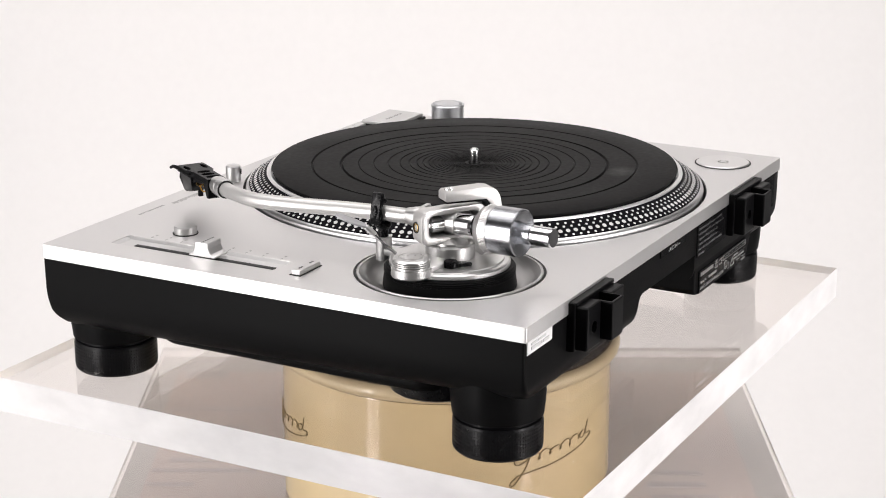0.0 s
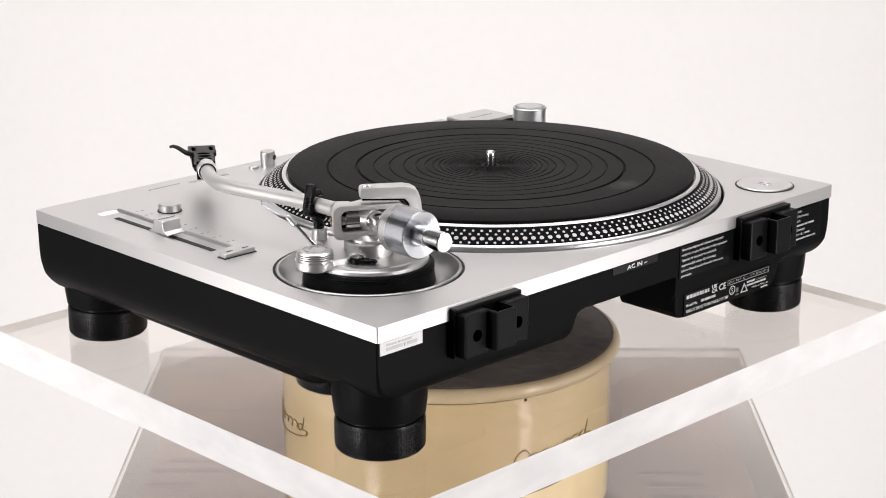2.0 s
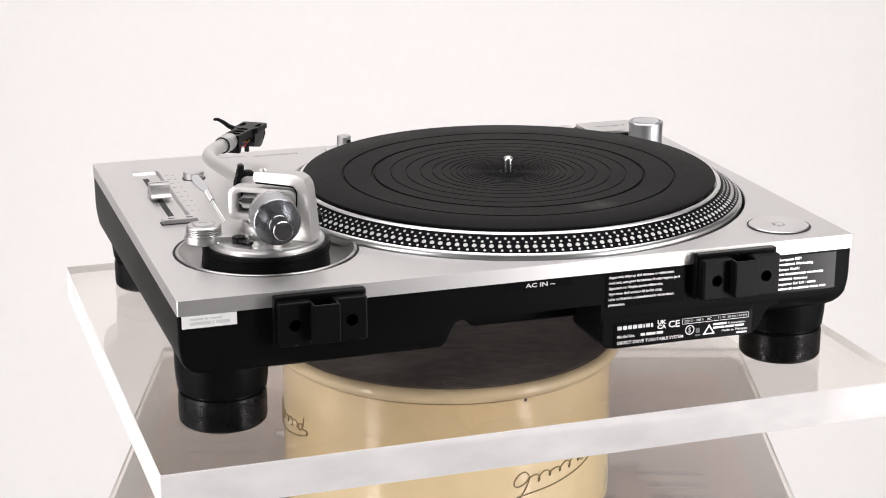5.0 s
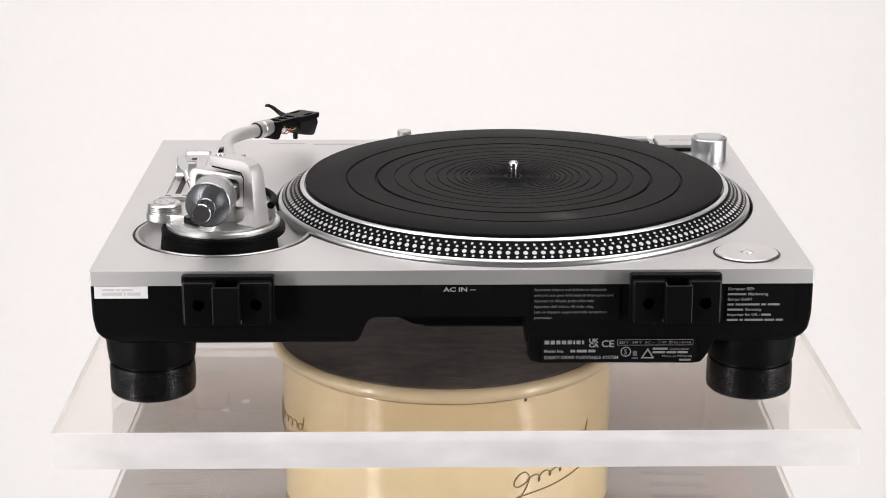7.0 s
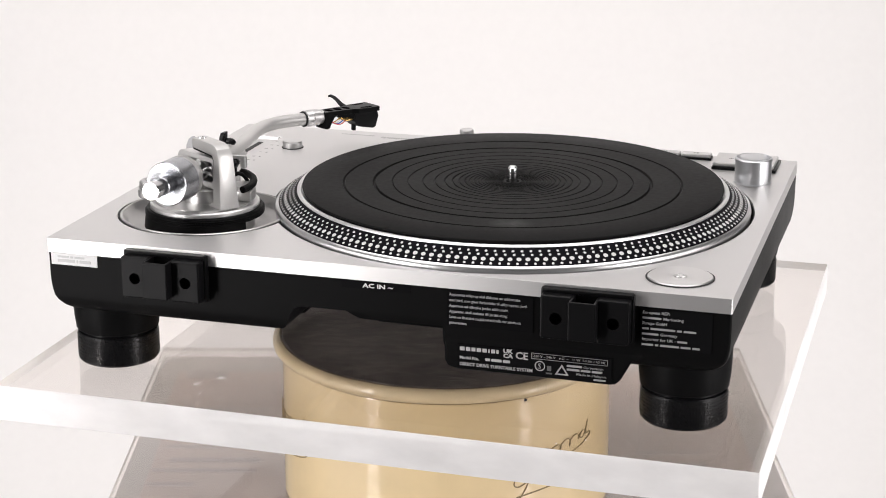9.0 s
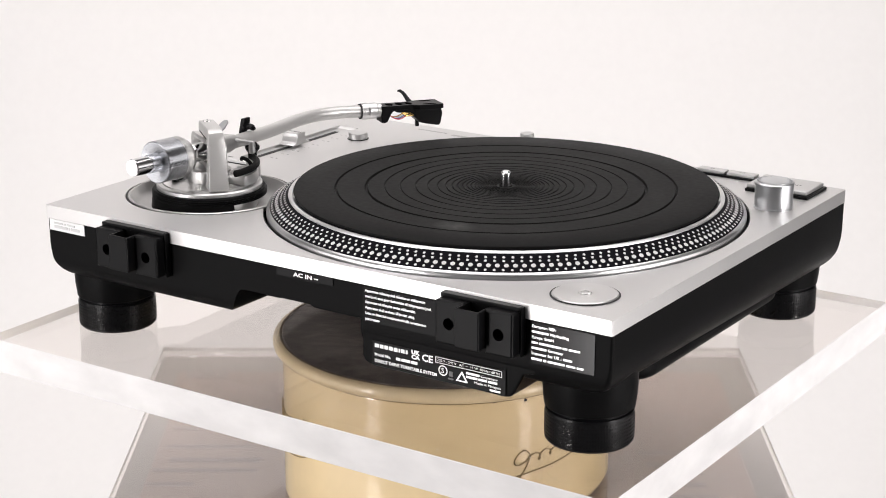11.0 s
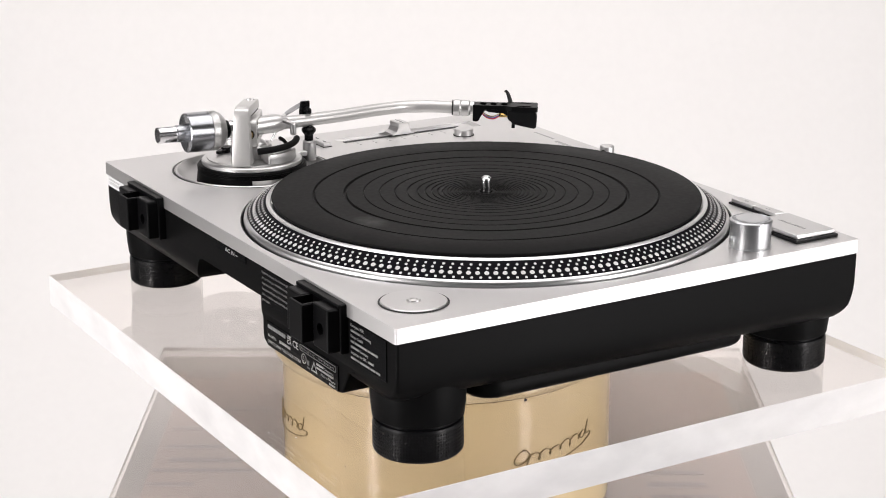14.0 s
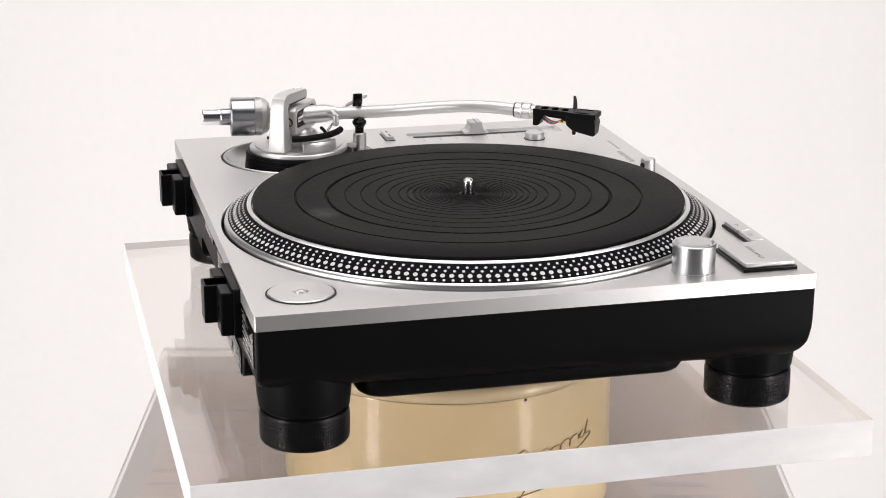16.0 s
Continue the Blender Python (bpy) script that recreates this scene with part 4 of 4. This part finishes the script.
    tt("collar", moved(lay(lathe([(0.0, -0.002), (0.0054, -0.002), (0.0064, -0.0012), (0.0066, 0.0035), (0.0060, 0.0042), (0.0064, 0.0050), (0.0064, 0.0108), (0.0056, 0.0118), (0.0056, 0.0150), (0, 0.0150)], 40), (0, 0, 0), (1, 0, 0)), hs), SATIN, arm, "silver headshell locking collar")
    tt("collar_ring", moved(lay(lathe([(0.0050, -0.0026), (0.0060, -0.0026), (0.0060, -0.0016), (0.0050, -0.0016)], 40, cap=False), (0, 0, 0), (1, 0, 0)), hs), GAP, arm)
    # shell: hooked root block, slotted plate with three wide holes in line and two long slots ahead
    plate = sheet([(0.0142, -0.0066), (0.0400, -0.0070), (0.0450, -0.0094), (0.0640, -0.0098), (0.0655, -0.0090), (0.0655, 0.0090), (0.0640, 0.0098), (0.0450, 0.0094), (0.0400, 0.0070), (0.0142, 0.0066)],
                  [[(x + a * math.cos(k * math.pi / 8), y + b * math.sin(k * math.pi / 8)) for k in range(16)] for x, y, a, b in ((0.0222, 0, 0.0030, 0.0046), (0.0306, 0, 0.0030, 0.0046), (0.0388, 0, 0.0028, 0.0046), (0.0545, -0.0062, 0.0060, 0.0017), (0.0545, 0.0062, 0.0060, 0.0017))], 0.0004, 0.0040, 0.0004)
    root = prism([(0.0142, -0.0092), (0.0142, 0.0040), (0.0168, 0.0040), (0.0168, 0.0006), (0.0260, 0.0006), (0.0232, -0.0012), (0.0208, -0.0050), (0.0190, -0.0088), (0.0170, -0.0096)], -0.0064, 0.0064, "y", 0.0005)
    for side_y in (-0.0062, 0.0062):
        rail = prism([(0.0230, 0.0006), (0.0420, 0.0006), (0.0420, -0.0040), (0.0380, -0.0020), (0.0270, -0.0014)], side_y - 0.0009, side_y + 0.0009, "y")
        root = joined(root, rail)
    shell = tt("headshell", moved(joined(plate, root), hs), HINGE, arm, "black slotted headshell")
    fin = sweep([(0.0440, 0.0080, 0.0026), (0.0432, 0.0125, 0.0044), (0.0418, 0.0170, 0.0078), (0.0402, 0.0210, 0.0098), (0.0391, 0.0234, 0.0094)], [0.0020, 0.0018, 0.0015, 0.0012, 0.0009], 10)
    tt("finger_lift", moved(fin, hs), GLOSS, shell, "curved black finger lift")
    cart = prism([(0.0415, 0.0003), (0.0418, -0.0064), (0.0465, -0.0108), (0.0520, -0.0122), (0.0630, -0.0144), (0.0648, -0.0132), (0.0652, -0.0040), (0.0640, 0.0003)], -0.0084, 0.0084, "y", 0.0009)
    for v in cart.verts:
        v.co.y *= 1.0 - 0.42 * min(1.0, max(0.0, (-0.0050 - v.co.z) / 0.0094))
    tt("cartridge", moved(cart, hs), GLOSS, arm, "black phono cartridge")
    tt("stylus_guard", moved(box(0.0452, 0.0478, -0.0016, 0.0016, -0.0150, -0.0090, 0.0004), hs), GLOSS, arm)
    for i, m in enumerate((RED, BLUE, PRINT, AMBER)):
        y = -0.0042 + i * 0.0028
        tt("wire", moved(sweep([(0.0190, y * 0.6, -0.0015), (0.0250, y, -0.0062), (0.0305, y * 1.1, -0.0072), (0.0350, y, -0.0050)], 0.00045, 8), hs), m, arm)
        tt("pin", moved(lay(lathe([(0, 0), (0.0009, 0), (0.0009, 0.0072), (0, 0.0072)], 12), (0.0350, y, -0.0050), (0.0420, y, -0.0048)), hs), GOLD, arm)


def hinges():
    def hinge(cx):
        y = HD - 0.0012
        h = tt("hinge", joined(box(cx - 0.0288, cx + 0.0288, y, y + 0.0055, -0.0330, -0.0020, 0.0008), box(cx - 0.0280, cx + 0.0280, y - 0.002, y + 0.0065, -0.0045, -0.0018, 0.0006)), HINGE, label="black dust-cover hinge bracket")
        for s in (-1, 1):
            b = tt("hinge_cheek", box(cx + s * 0.0176 - 0.0098, cx + s * 0.0176 + 0.0098, y + 0.003, y + 0.0135, -0.0318, -0.0042, 0.0012), HINGE, h)
            hole = lay(lathe([(0, 0), (0.0038, 0), (0.0038, 0.012), (0, 0.012)], 28), (cx + s * 0.0176, y + 0.0065, -0.0185 + LIFT), (cx + s * 0.0176, y + 0.03, -0.0185 + LIFT))
            cut(b, hole)
            b.data.set_sharp_from_angle(angle=radians(5))
        m = tt("hinge_socket", box(cx - 0.0085, cx + 0.0085, y + 0.002, y + 0.0212, -0.0290, -0.0046, 0.0008), HINGE, h)
        cut(m, box(cx - 0.0070, cx + 0.0070, y + 0.0035, y + 0.0197, -0.025 + LIFT, 0.02 + LIFT, 0))
        m.data.set_sharp_from_angle(angle=radians(5))

    hinge(0.1400)
    hinge(-0.1392)


def back_print():
    y = HD + 0.0001

    def on_back(bm, x, z):
        # reads from the back: its right is the turntable's left
        return moved(bm, Matrix.Translation((x, y, z)) @ Matrix.Rotation(radians(180), 4, "Z") @ Matrix.Rotation(radians(90), 4, "X"))

    def panel(name, x0, x1, z0, z1, mat, label=""):
        return tt(name, box(x1, x0, HD - 0.0016, HD - 0.0003, z0, z1, 0), mat, label=label)

    ac = panel("socket_label", 0.020, -0.0255, -0.0152, -0.0100, PANEL)
    tt("lettering", on_back(lettering("AC IN ~", 0.0027, 0.0200, 0.00012), 0.0058, -0.0139), PRINT, ac, "white lettering AC IN")
    note = panel("notice_label", -0.0495, -0.1048, -0.0335, -0.0108, PANEL, "black notice label with fine white lettering")
    lines = (("Apparatets stikprop skal tilsluttes en stikkontakt", 0.0455), ("med jord, som giver forbindelse til stikproppens jord.", 0.0500), ("Apparatet må tilkoples jordet stikkontakt.", 0.0380), ("Apparaten skall anslutas till jordat uttag.", 0.0375), ("Laite on liitettävä suojakoskettimilla varustettuun", 0.0460), ("pistorasiaan.", 0.0115))
    for i, (s, w) in enumerate(lines):
        tt("lettering", on_back(lettering(s, 0.0017, w, 0.00005), -0.0510, -0.0138 - i * 0.0037), FINE, note)
    rate = panel("rating_label", -0.0560, -0.1545, -0.0618, -0.0452, PANEL, "black rating label with white print")

    def bars(x0, x1, z, h, words, parent, ink=PRINT):
        x = x0
        for w in words:
            e = max(x - w, x1)
            tt("print_bar", box(e, x, HD - 0.0003, HD + 0.0001, z, z + h, 0), ink, parent)
            x = e - 0.0009

    bars(-0.0580, -0.0830, -0.0493, 0.0024, (0.0030, 0.0027, 0.0025, 0.0028, 0.0028, 0.0010, 0.0025, 0.0022), rate)
    tt("lettering", on_back(lettering("Model No.", 0.0020, 0.0125, 0.00006), -0.0578, -0.0549), PRINT, rate)
    bars(-0.0745, -0.0920, -0.0548, 0.0017, (0.0030, 0.0065, 0.0045), rate)
    tt("lettering", on_back(lettering("DIRECT DRIVE TURNTABLE SYSTEM", 0.0021, 0.0470, 0.00006), -0.0578, -0.0592), PRINT, rate)
    tt("lettering", on_back(lettering("UK", 0.0026, 0.0064, 0.00016), -0.0860, -0.0482), PRINT, rate)
    tt("lettering", on_back(lettering("CA", 0.0026, 0.0064, 0.00016), -0.0860, -0.0513), PRINT, rate)
    tt("lettering", on_back(lettering("CE", 0.0045, 0.0082, 0.00014), -0.0938, -0.0512), PRINT, rate)
    for b in ((-0.1520, -0.1040, -0.0466, -0.0464), (-0.1520, -0.1040, -0.0502, -0.0500), (-0.1042, -0.1040, -0.0502, -0.0464), (-0.1520, -0.1518, -0.0502, -0.0464)):
        tt("print_line", box(b[0], b[1], HD - 0.0003, HD + 0.0001, b[2], b[3], 0), PRINT, rate)
    tt("lettering", on_back(lettering("220 V - 240 V   AC  ~  11 W  50 Hz / 60 Hz", 0.0016, 0.0455), -0.1052, -0.0490), PRINT, rate)
    bars(-0.1265, -0.1515, -0.0532, 0.0013, (0.0095,), rate)
    tt("lettering", on_back(lettering("Corporation", 0.0015, 0.0125), -0.1370, -0.0533), PRINT, rate)
    bars(-0.1265, -0.1515, -0.0556, 0.0013, (0.0080, 0.0060, 0.0065), rate)
    bars(-0.1435, -0.1515, -0.0606, 0.0011, (0.0075,), rate)
    tt("lettering", on_back(lettering("Made in Malaysia", 0.0016, 0.0190), -0.1325, -0.0582), PRINT, rate)
    tt("safety_mark", joined(*[moved(lathe([(0.0027, -0.0001), (0.0033, -0.0001), (0.0033, 0.0001), (0.0027, 0.0001)], 28, cap=False), Matrix.Translation((-0.1095, HD, -0.0545)) @ Matrix.Rotation(radians(90), 4, "X"))], on_back(lettering("S", 0.0034), -0.1082, -0.0562)), PRINT, rate)
    tri = [(-0.1190, -0.0590), (-0.1278, -0.0590), (-0.1234, -0.0520)]
    tinner = [(-0.1206, -0.0582), (-0.1262, -0.0582), (-0.1234, -0.0538)]
    t = sheet(tri, [tinner], -0.0001, 0.0001)
    tt("safety_mark", moved(t, Matrix.Translation((0, HD, 0)) @ Matrix.Rotation(radians(90), 4, "X")), PRINT, rate)
    tt("bin_mark", joined(box(-0.1166, -0.1140, HD - 0.0003, HD + 0.0001, -0.0572, -0.0540, 0), box(-0.1172, -0.1134, HD - 0.0003, HD + 0.0001, -0.0593, -0.0584, 0)), GREYP, rate)
    addr = panel("address_label", -0.1718, -0.2150, -0.0360, -0.0108, PANEL, "black label with lines of white print")
    # each line: bars (lengths) and words (text, length), from the line's start
    rows = ((("European REP:", 0.0165),), (0.0115, ("Marketing", 0.0125)), (("Europe GmbH", 0.0150),), (0.0040, 0.0150, 0.0030, 0.0075), (0.0100, ("Germany", 0.0105)), (("Importer for UK :", 0.0205), 0.0060), (0.0070, 0.0020, 0.0115, 0.0060, 0.0045))
    for i, row in enumerate(rows):
        x, z = -0.1726, -0.0138 - i * 0.0034
        for item in row:
            if isinstance(item, tuple):
                tt("lettering", on_back(lettering(item[0], 0.0018, item[1], 0.00005), x, z), PRINT, addr)
                x -= item[1] + 0.0011
            else:
                bars(x, -0.2145, z + 0.0001, 0.0012, (item,), addr)
                x -= item + 0.0011
    sticker = panel("serial_sticker", 0.2238, 0.1905, -0.0178, -0.0099, PAPER, "small white paper sticker")
    for z, h, words in ((-0.0128, 0.0012, (0.008, 0.002, 0.007)), (-0.0158, 0.0019, (0.0125, 0.0010, 0.0080))):
        x = 0.2190
        for w in words:
            tt("print_bar", box(x - w, x, HD - 0.0003, HD + 0.0001, z, z + h, 0), GHOST, sticker)
            x -= w + 0.0012


deck()
chassis()
feet()
platter()
tonearm()
gimbal()
hinges()
back_print()


# ---- loose things on the turntable ----
def rubber_mat():
    prof = [(0.0044, 0.0114), (0.0044, 0.0150), (0.0050, 0.0155)]
    rings = [0.0075, 0.0092, 0.0108, 0.0126, 0.0143, 0.0160, 0.0176, 0.0195, 0.0218, 0.0243, 0.0270, 0.0300, 0.0335, 0.0375, 0.0420, 0.0475, 0.0545, 0.0630, 0.0735, 0.0845, 0.0972, 0.1185]
    for r in rings:
        w = {0.0972: 0.0013, 0.1185: 0.0010}.get(r, 0.0006)
        z = 0.0155
        prof += [(r - w, z), (r - w * 0.45, z - w * 1.1), (r + w * 0.45, z - w * 1.1), (r + w, z)]
    prof += [(0.1466, 0.0155), (0.1475, 0.0151), (0.1477, 0.0146), (0.1474, 0.0136), (0.1460, 0.0114)]
    bm = lathe([(r, z - 0.0114) for r, z in prof], 256)
    return tagged(part("platter_mat", bm, RUBBER, smooth=25), "black ribbed rubber mat lying on the platter", "platter mat")


def adapter():
    root = tagged(new("record_adapter"), "round brushed aluminium single-record adapter in its deck recess", "record adapter")
    part("adapter_rim", lathe([(0.0214, 0.0), (0.0214, 0.0003), (0.0203, 0.0004), (0.0203, 0.0)], 64, cap=False), GAP, root)
    part("adapter_body", lathe([(0.0201, 0.0), (0.0202, 0.0006), (0.0196, 0.0011), (0.0045, 0.0010), (0.0042, 0.0004), (0.0038, 0.0004), (0.0036, 0.0016), (0.0026, 0.0018), (0.0022, 0.0012), (0, 0.0006)], 64), SPUN, root)
    return root


mat_thing = rubber_mat()
adapter_thing = adapter()


# ---- what turns ----
TURN = [241.93, 233.43, 224.79, 216.05, 207.26, 198.46, 189.67, 180.91, 172.21, 163.57, 154.98, 146.45, 137.96, 129.49, 121.01, 112.48, 103.86]
OFF = (-0.0005, -0.0044)        # the turntable's middle from the axis


def motions():
    for thing, x, y, z in ((turntable, 0, 0, DECK + FOOT), (acrylic_top, 0, 0, PLATE_BASE), (mat_thing, SPX, SPY, DECK + 0.0114), (adapter_thing, -0.1893, 0.1418, DECK + 0.0001)):
        walk(thing, [(float(t), pose(0, 0, 0, 0, 0, a) @ Matrix.Translation((x + OFF[0], y + OFF[1], z))) for t, a in enumerate(TURN)])


motions()
